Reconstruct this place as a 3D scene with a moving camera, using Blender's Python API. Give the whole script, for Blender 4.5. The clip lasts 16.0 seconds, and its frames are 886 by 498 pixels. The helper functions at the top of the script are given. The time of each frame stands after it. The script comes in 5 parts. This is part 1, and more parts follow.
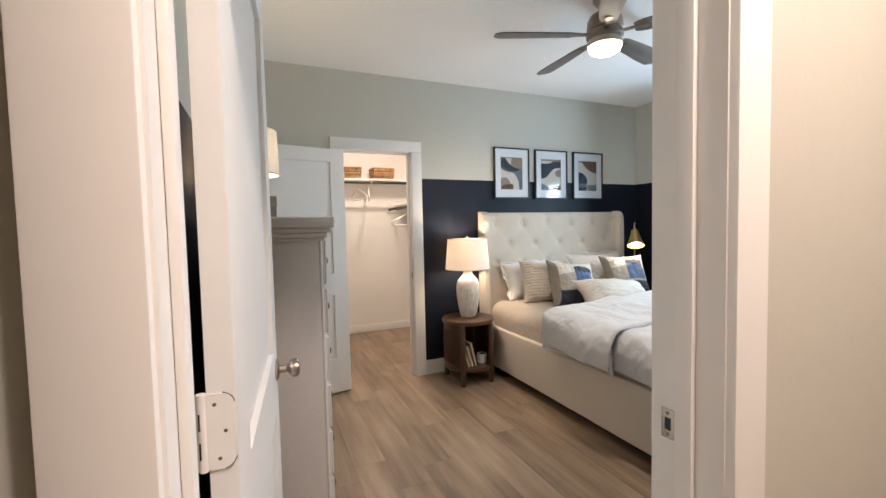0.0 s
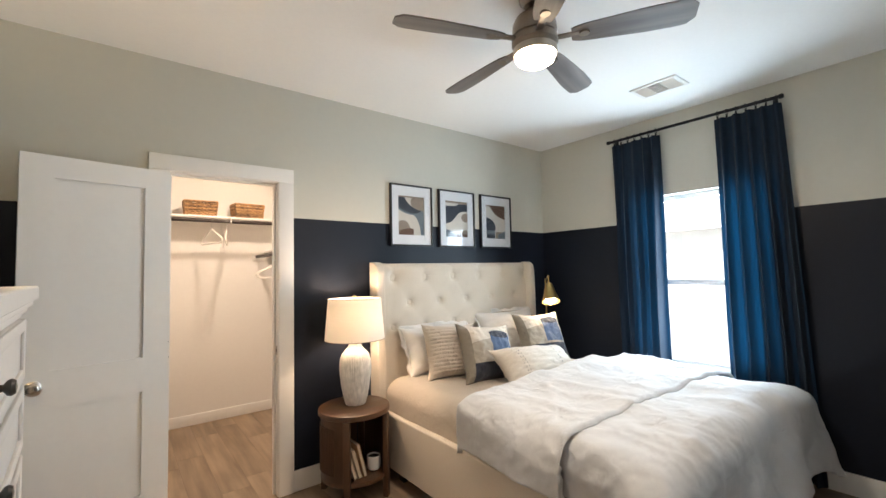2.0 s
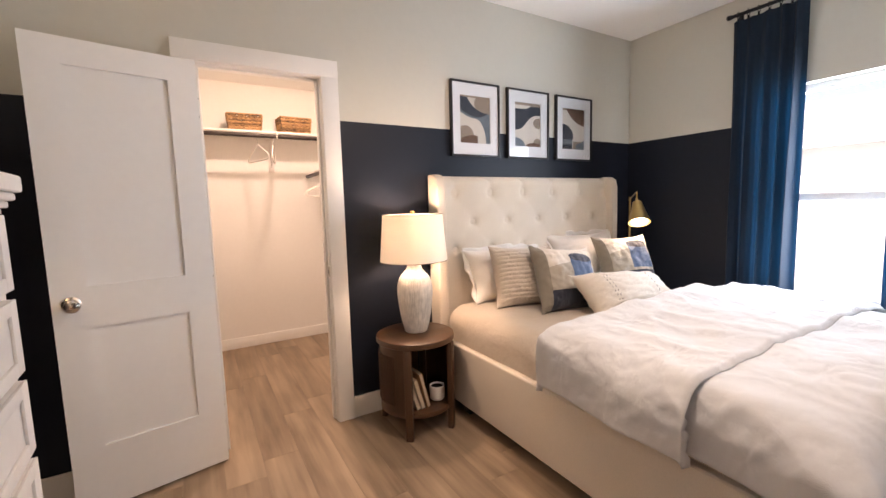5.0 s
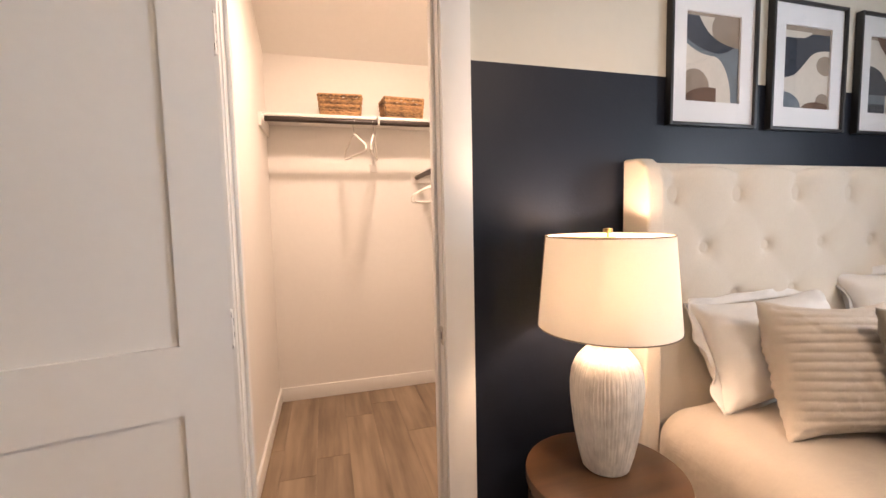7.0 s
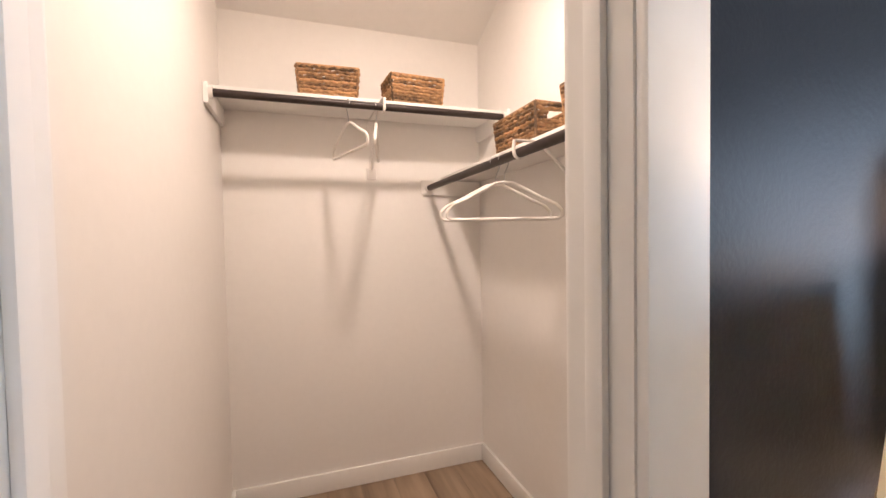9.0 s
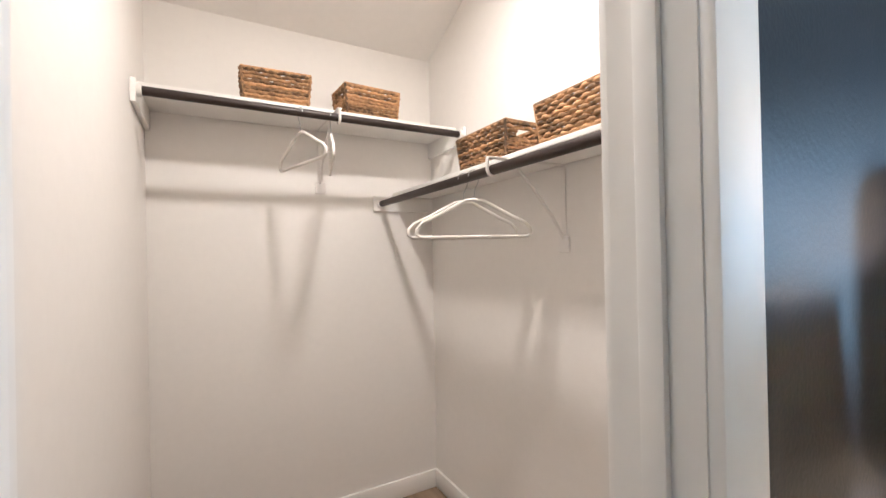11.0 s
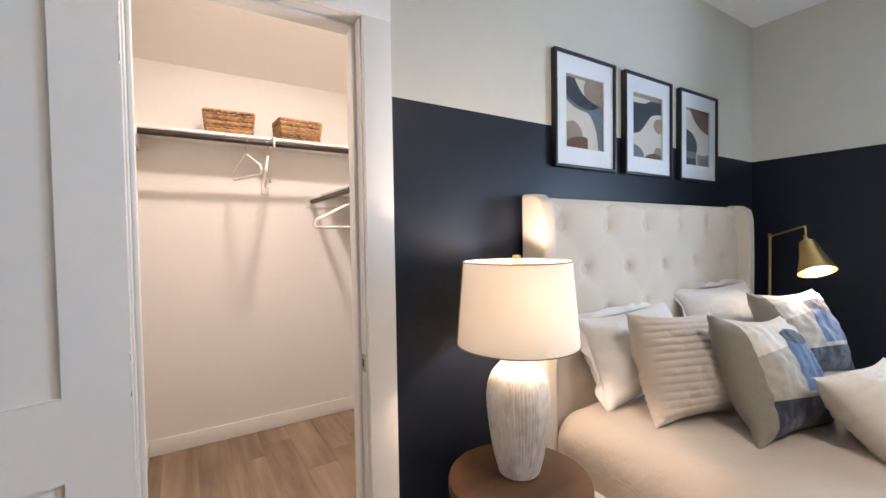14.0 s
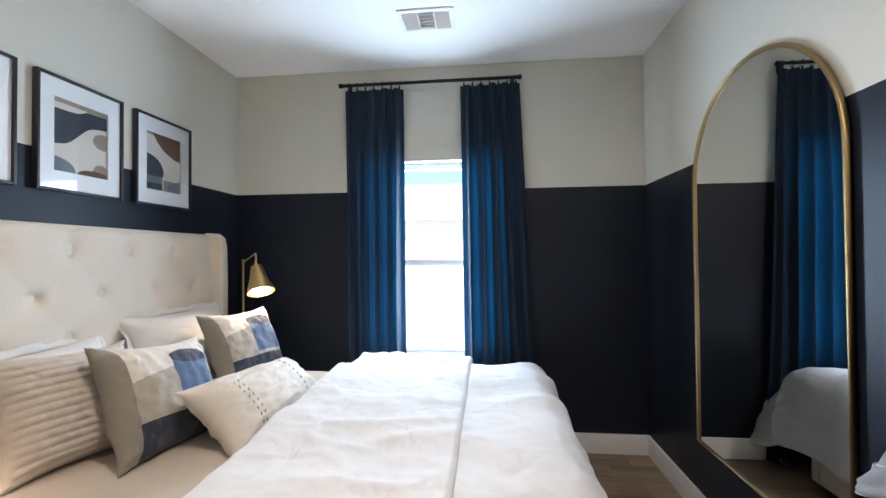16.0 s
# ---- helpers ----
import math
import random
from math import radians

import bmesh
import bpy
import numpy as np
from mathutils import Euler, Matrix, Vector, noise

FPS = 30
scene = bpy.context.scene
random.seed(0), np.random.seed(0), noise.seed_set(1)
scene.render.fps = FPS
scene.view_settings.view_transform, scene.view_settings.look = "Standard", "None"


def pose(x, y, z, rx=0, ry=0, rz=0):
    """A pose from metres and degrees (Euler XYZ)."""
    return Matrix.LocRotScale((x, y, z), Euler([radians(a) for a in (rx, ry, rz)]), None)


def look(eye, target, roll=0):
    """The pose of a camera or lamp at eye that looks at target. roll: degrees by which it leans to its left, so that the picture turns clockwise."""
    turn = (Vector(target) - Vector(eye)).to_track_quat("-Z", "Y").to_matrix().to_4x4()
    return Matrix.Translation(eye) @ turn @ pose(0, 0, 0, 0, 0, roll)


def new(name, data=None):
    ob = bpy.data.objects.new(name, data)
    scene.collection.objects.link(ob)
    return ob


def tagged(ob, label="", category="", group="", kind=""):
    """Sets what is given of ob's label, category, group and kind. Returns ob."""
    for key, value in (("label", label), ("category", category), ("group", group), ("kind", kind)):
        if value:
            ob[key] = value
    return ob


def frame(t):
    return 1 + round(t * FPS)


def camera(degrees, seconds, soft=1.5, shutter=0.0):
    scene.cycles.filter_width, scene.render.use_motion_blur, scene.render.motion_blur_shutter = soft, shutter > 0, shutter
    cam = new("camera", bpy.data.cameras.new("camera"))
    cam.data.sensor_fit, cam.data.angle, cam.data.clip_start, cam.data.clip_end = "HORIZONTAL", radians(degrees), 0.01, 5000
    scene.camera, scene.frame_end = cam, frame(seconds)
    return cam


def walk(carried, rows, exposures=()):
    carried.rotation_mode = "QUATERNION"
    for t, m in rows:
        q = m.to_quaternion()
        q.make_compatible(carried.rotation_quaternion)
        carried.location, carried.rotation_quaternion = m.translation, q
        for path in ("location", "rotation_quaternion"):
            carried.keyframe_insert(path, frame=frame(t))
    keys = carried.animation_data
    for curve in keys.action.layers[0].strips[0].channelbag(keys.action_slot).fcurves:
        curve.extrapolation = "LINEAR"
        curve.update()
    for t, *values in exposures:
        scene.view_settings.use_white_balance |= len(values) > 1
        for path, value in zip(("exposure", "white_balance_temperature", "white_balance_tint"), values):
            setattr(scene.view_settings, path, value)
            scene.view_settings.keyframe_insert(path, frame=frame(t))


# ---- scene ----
cam = camera(93.6, 16.0)
METRES, EYE, TILT, LEAN, TURN = 6.0, 1.285, 0.0, 0.0, -24.5
# stops, kelvin and tint of the picture on the way
LIGHTING = [(0.0, .60, 6000, 11), (0.5, .64, 5450, 6), (0.7, .66, 5450, 6), (1.5, .62, 6200, 10), (2.0, .72, 6550, 12), (3.2, .80, 6650, 20), (5.3, .84, 7050, 25), (6.4, .90, 7150, 25), (7.0, .76, 7100, 24), (7.5, .48, 6950, 22), (8.0, .42, 6750, 21), (8.5, .50, 6300, 20), (9.2, .53, 6050, 17), (11.3, .55, 5250, 7), (12.7, .56, 5350, 4), (13.5, .64, 5600, 10), (14.5, .74, 6000, 18), (15.5, .56, 6250, 19), (16.0, .70, 6000, 14)]
PATH = [
    (0, (0.591, 0.388, 1.359), (1.381, 2.223, 1.26), -1.3),
    (0.5, (0.674, 0.566, 1.362), (1.404, 2.426, 1.281), -1.6),
    (0.7, (0.719, 0.66, 1.388), (1.466, 2.515, 1.333), -1.4),
    (1, (0.817, 0.76, 1.39), (1.618, 2.593, 1.388), -1.5),
    (1.5, (0.917, 0.937, 1.409), (1.955, 2.646, 1.449), -1.1),
    (2, (1.003, 1.124, 1.438), (2.231, 2.699, 1.541), -1.2),
    (2.5, (1.07, 1.163, 1.444), (2.41, 2.645, 1.534), -1.7),
    (3, (1.122, 1.177, 1.411), (2.518, 2.61, 1.378), -2.3),
    (3.2, (1.135, 1.188, 1.388), (2.528, 2.622, 1.312), -2.4),
    (5.3, (1.19, 1.667, 1.316), (2.118, 3.425, 1.099), -1.2),
    (5.5, (1.218, 1.773, 1.324), (2.088, 3.562, 1.12), -1.1),
    (6, (1.362, 2.071, 1.314), (2.066, 3.933, 1.118), -1.1),
    (6.5, (1.431, 2.372, 1.315), (2.031, 4.271, 1.126), -1.2),
    (7, (1.478, 2.7, 1.326), (2.017, 4.618, 1.17), -1.2),
    (7.5, (1.569, 3.011, 1.335), (2.025, 4.954, 1.202), -1.0),
    (8, (1.565, 3.285, 1.36), (2.093, 5.212, 1.283), -0.8),
    (8.5, (1.521, 3.5, 1.37), (2.077, 5.42, 1.299), -0.9),
    (9, (1.46, 3.586, 1.352), (2.111, 5.476, 1.289), -1.0),
    (11.3, (1.322, 3.712, 1.362), (2.306, 5.453, 1.374), -1.2),
    (11.5, (1.3, 3.632, 1.358), (2.278, 5.376, 1.363), -1.2),
    (12, (1.245, 3.449, 1.366), (2.2, 5.206, 1.361), -1.2),
    (12.5, (1.242, 3.284, 1.38), (2.138, 5.071, 1.319), -1.1),
    (13, (1.291, 3.096, 1.367), (2.146, 4.903, 1.301), -1.1),
    (13.5, (1.328, 2.876, 1.363), (2.221, 4.664, 1.292), -1.1),
    (14, (1.337, 2.704, 1.343), (2.398, 4.399, 1.288), -0.9),
    (14.5, (1.38, 2.535, 1.357), (2.68, 4.054, 1.312), -0.6),
    (15, (1.481, 2.352, 1.361), (3.063, 3.576, 1.348), -0.3),
    (15.5, (1.573, 2.221, 1.367), (3.41, 3.011, 1.369), -0.3),
    (16, (1.657, 2.125, 1.35), (3.645, 2.33, 1.382), -0.5),
]
walk(cam, [(t, look(eye, target, roll)) for t, eye, target, roll in PATH], LIGHTING)

# ---- world, sun, lamps ----
world = bpy.data.worlds.new("sky")
scene.world = world
world.use_nodes = True
wn = world.node_tree
sky = wn.nodes.new("ShaderNodeTexSky")
sky.sky_type, sky.sun_disc = "NISHITA", False
sky.sun_elevation, sky.sun_rotation = radians(48), radians(250)
wn.links.new(sky.outputs[0], wn.nodes["Background"].inputs[0])
wn.nodes["Background"].inputs[1].default_value = 0.15


def lamp(name, kind, m, power, color, size=0.05, size_y=0.0):
    data = bpy.data.lights.new(name, kind)
    data.energy, data.color = power, color
    if kind == "AREA":
        data.shape, data.size, data.size_y = "RECTANGLE", size, size_y
    elif kind == "SUN":
        data.angle = size
    else:
        data.shadow_soft_size = size
    ob = new(name, data)
    ob.matrix_world = m
    return ob


WARM, WARMER = (1.0, 0.83, 0.66), (1.0, 0.735, 0.51)
lamp("sun", "SUN", look((-6, -4, 9), (0, 0, 0)), 5.0, (1.0, 0.95, 0.88), radians(0.5))
lamp("window_daylight", "AREA", look((4.72, 2.5, 1.36), (2.0, 2.5, 1.70)), 62, (0.66, 0.85, 1.0), 0.86, 1.30)
lamp("closet_bulb", "AREA", pose(1.83, 4.72, 2.595), 16.5, (1.0, 0.80, 0.63), 0.10, 0.10)
lamp("hall_bulb", "AREA", pose(1.34, 0.12, 2.615), 23, (1.0, 0.775, 0.655), 0.20, 0.20)
lamp("fan_bulb", "AREA", pose(2.52, 2.34, 2.362), 10.8, WARM, 0.15, 0.15)
lamp("bedside_bulb", "POINT", pose(2.270, 3.737, 1.155), 9.8, WARMER, 0.035)
lamp("dresser_bulb", "POINT", pose(0.515, 2.80, 1.79), 4.0, (1.0, 0.74, 0.44), 0.035)
lamp("reading_bulb", "POINT", pose(4.048, 3.482, 1.155), 2.6, WARM, 0.02)


# ---- materials ----
def ramp_of(nt, fac, c0, c1, p0=0.3, p1=0.7):
    r = nt.nodes.new("ShaderNodeValToRGB")
    r.color_ramp.elements[0].position, r.color_ramp.elements[1].position = p0, p1
    r.color_ramp.elements[0].color, r.color_ramp.elements[1].color = (*c0, 1), (*c1, 1)
    nt.links.new(fac, r.inputs[0])
    return r.outputs[0]


def noise_of(nt, coord, scale, detail=4.0, stretch=(1, 1, 1)):
    mp = nt.nodes.new("ShaderNodeMapping")
    mp.inputs["Scale"].default_value = stretch
    nt.links.new(coord, mp.inputs[0])
    n = nt.nodes.new("ShaderNodeTexNoise")
    n.inputs["Scale"].default_value, n.inputs["Detail"].default_value = scale, detail
    nt.links.new(mp.outputs[0], n.inputs["Vector"])
    return n.outputs[0]


def material(name, color, rough=0.6, metal=0.0, vary=0.06, big=1.5, grain=60, bump=0.15, bump_scale=None, stretch=(1, 1, 1),
             coat=0.0, sheen=0.0, per_object=0.0, rough_vary=0.06, depth=0.002):
    m = bpy.data.materials.new(name)
    m.use_nodes = True
    nt = m.node_tree
    b = nt.nodes["Principled BSDF"]
    co = nt.nodes.new("ShaderNodeTexCoord").outputs["Object"]
    broad = noise_of(nt, co, big, 3)
    fine = noise_of(nt, co, grain, 5, stretch)
    mix = nt.nodes.new("ShaderNodeMath")
    mix.operation = "MULTIPLY_ADD"
    mix.inputs[1].default_value = 0.5
    half = nt.nodes.new("ShaderNodeMath")
    half.operation = "MULTIPLY"
    half.inputs[1].default_value = 0.5
    nt.links.new(broad, half.inputs[0])
    nt.links.new(fine, mix.inputs[0])
    nt.links.new(half.outputs[0], mix.inputs[2])
    fac = mix.outputs[0]
    if per_object:
        oi = nt.nodes.new("ShaderNodeObjectInfo")
        ad = nt.nodes.new("ShaderNodeMath")
        ad.operation = "MULTIPLY_ADD"
        ad.inputs[1].default_value = per_object
        nt.links.new(oi.outputs["Random"], ad.inputs[0])
        nt.links.new(fac, ad.inputs[2])
        sub = nt.nodes.new("ShaderNodeMath")
        sub.operation = "SUBTRACT"
        sub.inputs[1].default_value = per_object / 2
        nt.links.new(ad.outputs[0], sub.inputs[0])
        fac = sub.outputs[0]
    lo = tuple(max(0.0, c * (1 - vary)) for c in color)
    hi = tuple(min(1.0, c * (1 + vary)) for c in color)
    nt.links.new(ramp_of(nt, fac, lo, hi), b.inputs["Base Color"])
    rr = ramp_of(nt, broad, (max(0.02, rough - rough_vary),) * 3, (min(1, rough + rough_vary),) * 3)
    nt.links.new(rr, b.inputs["Roughness"])
    b.inputs["Metallic"].default_value = metal
    b.inputs["Coat Weight"].default_value = coat
    b.inputs["Sheen Weight"].default_value = sheen
    if bump:
        bp = nt.nodes.new("ShaderNodeBump")
        bp.inputs["Strength"].default_value, bp.inputs["Distance"].default_value = bump, depth
        nt.links.new(noise_of(nt, co, bump_scale, 3, stretch) if bump_scale else fine, bp.inputs["Height"])
        nt.links.new(bp.outputs[0], b.inputs["Normal"])
    return m


def weave(m, scale=900.0, strength=0.25):
    """Adds a fine thread relief to a cloth."""
    nt = m.node_tree
    b = nt.nodes["Principled BSDF"]
    co = nt.nodes.new("ShaderNodeTexCoord").outputs["Object"]
    bp = nt.nodes.new("ShaderNodeBump")
    bp.inputs["Strength"].default_value, bp.inputs["Distance"].default_value = strength, 0.001
    a = nt.nodes.new("ShaderNodeTexWave")
    a.inputs["Scale"].default_value = scale / 2
    a.inputs["Distortion"].default_value = 1.5
    nt.links.new(co, a.inputs["Vector"])
    nt.links.new(a.outputs["Fac"], bp.inputs["Height"])
    if b.inputs["Normal"].is_linked:
        nt.links.new(b.inputs["Normal"].links[0].from_socket, bp.inputs["Normal"])
    nt.links.new(bp.outputs[0], b.inputs["Normal"])
    return m


def glowing(name, color, strength):
    m = bpy.data.materials.new(name)
    m.use_nodes = True
    b = m.node_tree.nodes["Principled BSDF"]
    b.inputs["Base Color"].default_value = (*color, 1)
    b.inputs["Emission Color"].default_value = (*color, 1)
    b.inputs["Emission Strength"].default_value = strength
    return m


def thin_cloth(name, color, through_color, share=0.5, grain=400, bump=0.1, sheen=0.2):
    """Cloth that lets part of the light through."""
    m = material(name, color, 0.9, vary=0.05, grain=grain, bump=bump, sheen=sheen)
    nt = m.node_tree
    tr = nt.nodes.new("ShaderNodeBsdfTranslucent")
    tr.inputs[0].default_value = (*through_color, 1)
    mx = nt.nodes.new("ShaderNodeMixShader")
    mx.inputs[0].default_value = share
    nt.links.new(nt.nodes["Principled BSDF"].outputs[0], mx.inputs[1])
    nt.links.new(tr.outputs[0], mx.inputs[2])
    nt.links.new(mx.outputs[0], nt.nodes["Material Output"].inputs[0])
    return m


def glass_pane(name):
    m = bpy.data.materials.new(name)
    m.use_nodes = True
    nt = m.node_tree
    g = nt.nodes.new("ShaderNodeBsdfGlossy")
    g.inputs["Roughness"].default_value = 0.02
    t = nt.nodes.new("ShaderNodeBsdfTransparent")
    fr = nt.nodes.new("ShaderNodeFresnel")
    mx = nt.nodes.new("ShaderNodeMixShader")
    nt.links.new(fr.outputs[0], mx.inputs[0])
    nt.links.new(t.outputs[0], mx.inputs[1])
    nt.links.new(g.outputs[0], mx.inputs[2])
    nt.links.new(mx.outputs[0], nt.nodes["Material Output"].inputs[0])
    return m


def wood(name, dark, light, rough, long_axis="y", scale=9.0, per_object=0.0, bump=0.12, coat=0.0):
    """Streaky grain along one axis, with broad tone and knots."""
    m = bpy.data.materials.new(name)
    m.use_nodes = True
    nt = m.node_tree
    b = nt.nodes["Principled BSDF"]
    co = nt.nodes.new("ShaderNodeTexCoord").outputs["Object"]
    if per_object:
        oi = nt.nodes.new("ShaderNodeObjectInfo")
        cb = nt.nodes.new("ShaderNodeCombineXYZ")
        ml = nt.nodes.new("ShaderNodeMath")
        ml.operation = "MULTIPLY"
        ml.inputs[1].default_value = 37.0
        nt.links.new(oi.outputs["Random"], ml.inputs[0])
        for i in range(3):
            nt.links.new(ml.outputs[0], cb.inputs[i])
        av = nt.nodes.new("ShaderNodeVectorMath")
        nt.links.new(co, av.inputs[0])
        nt.links.new(cb.outputs[0], av.inputs[1])
        co = av.outputs[0]
    st = {"x": (0.07, 1, 1), "y": (1, 0.07, 1), "z": (1, 1, 0.07)}[long_axis]
    st2 = {"x": (0.25, 1, 1), "y": (1, 0.25, 1), "z": (1, 1, 0.25)}[long_axis]
    streak = noise_of(nt, co, scale * 3.2, 5, st)
    broad = noise_of(nt, co, scale * 0.8, 4, st2)
    pores = noise_of(nt, co, scale * 30, 3, st)
    s = nt.nodes.new("ShaderNodeMath")
    s.operation = "ADD"
    nt.links.new(streak, s.inputs[0])
    nt.links.new(broad, s.inputs[1])
    h = nt.nodes.new("ShaderNodeMath")
    h.operation = "MULTIPLY"
    h.inputs[1].default_value = 0.5
    nt.links.new(s.outputs[0], h.inputs[0])
    fac = h.outputs[0]
    if per_object:
        ad = nt.nodes.new("ShaderNodeMath")
        ad.operation = "MULTIPLY_ADD"
        ad.inputs[1].default_value = per_object
        nt.links.new(oi.outputs["Random"], ad.inputs[0])
        nt.links.new(fac, ad.inputs[2])
        sb = nt.nodes.new("ShaderNodeMath")
        sb.operation = "SUBTRACT"
        sb.inputs[1].default_value = per_object / 2
        nt.links.new(ad.outputs[0], sb.inputs[0])
        fac = sb.outputs[0]
    nt.links.new(ramp_of(nt, fac, dark, light, 0.36, 0.64), b.inputs["Base Color"])
    nt.links.new(ramp_of(nt, streak, (rough - 0.07,) * 3, (rough + 0.07,) * 3), b.inputs["Roughness"])
    b.inputs["Coat Weight"].default_value = coat
    bp = nt.nodes.new("ShaderNodeBump")
    bp.inputs["Strength"].default_value, bp.inputs["Distance"].default_value = bump, 0.001
    nt.links.new(pores, bp.inputs["Height"])
    nt.links.new(bp.outputs[0], b.inputs["Normal"])
    return m


WALL = material("greige_wall_paint", (0.595, 0.575, 0.50), 0.62, vary=0.02, grain=30, bump=0.22, bump_scale=140, depth=0.0015)
CLOSET = material("closet_wall_paint", (0.80, 0.77, 0.725), 0.62, vary=0.02, grain=30, bump=0.2, bump_scale=140, depth=0.0015)
NAVY_SHEEN = 0.26
NAVY = material("navy_wall_paint", (0.0090, 0.0120, 0.0205), 0.42, vary=0.08, grain=25, bump=0.30, bump_scale=100, depth=0.002, rough_vary=0.03)
NAVY.node_tree.nodes["Principled BSDF"].inputs["Specular IOR Level"].default_value = NAVY_SHEEN
CEILING = material("ceiling_paint", (0.87, 0.86, 0.83), 0.85, vary=0.02, grain=40, bump=0.3, bump_scale=110)
TRIM = material("white_trim_paint", (0.84, 0.82, 0.78), 0.48, vary=0.02, grain=20, bump=0.05, bump_scale=25)
DOOR = material("white_door_paint", (0.84, 0.83, 0.80), 0.45, vary=0.02, grain=30, bump=0.06, bump_scale=90)
PLANK = wood("oak_vinyl_plank", (0.156, 0.106, 0.067), (0.390, 0.283, 0.190), 0.42, "y", 6.0, per_object=0.035, bump=0.12)
JOINT = material("floor_joint", (0.16, 0.118, 0.085), 0.8)
LINEN = weave(material("cream_linen_upholstery", (0.66, 0.585, 0.485), 0.88, vary=0.08, grain=350, bump=0.35, sheen=0.25, stretch=(1, 1, 0.3)))
SHEET = weave(material("cream_cotton_sheet", (0.50, 0.43, 0.35), 0.85, vary=0.04, grain=120, bump=0.60, bump_scale=14, depth=0.012, sheen=0.2))
DUVET = weave(material("white_cotton_duvet", (0.665, 0.665, 0.665), 0.85, vary=0.03, grain=120, bump=0.45, bump_scale=12, depth=0.012, sheen=0.2))
SHAM = weave(material("white_pillow_cotton", (0.72, 0.69, 0.65), 0.85, vary=0.03, grain=100, bump=0.3, bump_scale=16, depth=0.008, sheen=0.2))
KNIT = weave(material("oat_knit", (0.60, 0.52, 0.43), 0.92, vary=0.10, grain=300, bump=0.5, sheen=0.3), 1500, 0.4)
IVORY = weave(material("ivory_slub_cotton", (0.66, 0.60, 0.515), 0.9, vary=0.08, grain=200, bump=0.4, sheen=0.2))
TAUPE = weave(material("taupe_slub_cotton", (0.40, 0.355, 0.29), 0.92, vary=0.16, grain=160, bump=0.4, sheen=0.2, stretch=(1, 4, 1)))
MUSHROOM = weave(material("mushroom_slub_cotton", (0.255, 0.225, 0.18), 0.92, vary=0.2, grain=160, bump=0.4, sheen=0.2, stretch=(1, 4, 1)))
DENIM = weave(material("denim_blue_slub_cotton", (0.080, 0.128, 0.225), 0.92, vary=0.28, grain=130, bump=0.4, sheen=0.2, stretch=(1, 5, 1)))
INK = weave(material("ink_blue_slub_cotton", (0.030, 0.036, 0.055), 0.92, vary=0.4, grain=130, bump=0.4, sheen=0.2, stretch=(1, 5, 1)))
STITCH = material("charcoal_stitching", (0.06, 0.055, 0.055), 0.9)
WALNUT = wood("walnut_stained_wood", (0.044, 0.0195, 0.0085), (0.110, 0.053, 0.024), 0.38, "x", 8.0, bump=0.1, coat=0.15)
WALNUT_V = wood("walnut_stained_upright", (0.040, 0.0175, 0.0075), (0.098, 0.046, 0.021), 0.42, "z", 8.0, bump=0.1, coat=0.1)
CERAMIC = material("white_rough_ceramic", (0.68, 0.645, 0.59), 0.75, vary=0.30, big=18, grain=95, bump=0.5, bump_scale=90, depth=0.003, stretch=(1, 1, 0.14))
SHADE = thin_cloth("ivory_linen_lampshade", (0.80, 0.76, 0.69), (0.86, 0.82, 0.75), 0.24)
PIPING = material("taupe_piping", (0.20, 0.16, 0.12), 0.85, bump=0.1)
BRASS = material("brushed_brass", (0.52, 0.36, 0.14), 0.32, 1.0, vary=0.1, grain=120, bump=0.06, stretch=(1, 1, 0.1))
OLD_BRASS = material("antique_brass", (0.30, 0.205, 0.095), 0.38, 1.0, vary=0.15, grain=90, bump=0.05)
NICKEL = material("brushed_nickel", (0.55, 0.50, 0.44), 0.28, 1.0, vary=0.06, grain=120, bump=0.04)
BRONZE = material("brushed_dark_nickel", (0.26, 0.22, 0.185), 0.36, 1.0, vary=0.1, grain=90, bump=0.05)
BLADE = wood("smoked_oak_blade", (0.10, 0.083, 0.073), (0.22, 0.188, 0.168), 0.42, "x", 8.0, bump=0.1)
BLACK = material("black_painted_wood", (0.012, 0.012, 0.013), 0.4, vary=0.2, bump=0.05)
BLACK_METAL = material("black_metal", (0.010, 0.010, 0.011), 0.42, 0.6, vary=0.2, bump=0.03)
MAT_BOARD = material("white_mat_board", (0.80, 0.80, 0.80), 0.9, vary=0.01, bump=0.05)
CURTAIN = thin_cloth("teal_navy_curtain", (0.0028, 0.0120, 0.026), (0.003, 0.085, 0.19), 0.040, 300, 0.2, 0.02)
ROD = material("dark_brown_closet_rod", (0.030, 0.019, 0.015), 0.45, 0.2, vary=0.25, grain=40, bump=0.05)
WIRE = material("steel_wire", (0.5, 0.5, 0.5), 0.3, 1.0, bump=0.0)
PLASTIC = material("ivory_velvet_hanger", (0.74, 0.70, 0.64), 0.6, vary=0.03, bump=0.05)
BRACKET = material("white_enamel_bracket", (0.78, 0.75, 0.71), 0.45, vary=0.02, bump=0.03)
WICKER = material("woven_hyacinth", (0.31, 0.175, 0.078), 0.72, vary=0.75, big=14, grain=70, bump=0.7, bump_scale=220, depth=0.003, per_object=0.35)
DRESSER = material("white_painted_dresser", (0.74, 0.71, 0.67), 0.42, vary=0.04, grain=40, bump=0.08, bump_scale=60)
PEWTER = material("dark_pewter_knob", (0.08, 0.075, 0.07), 0.35, 0.9, vary=0.2, bump=0.05)
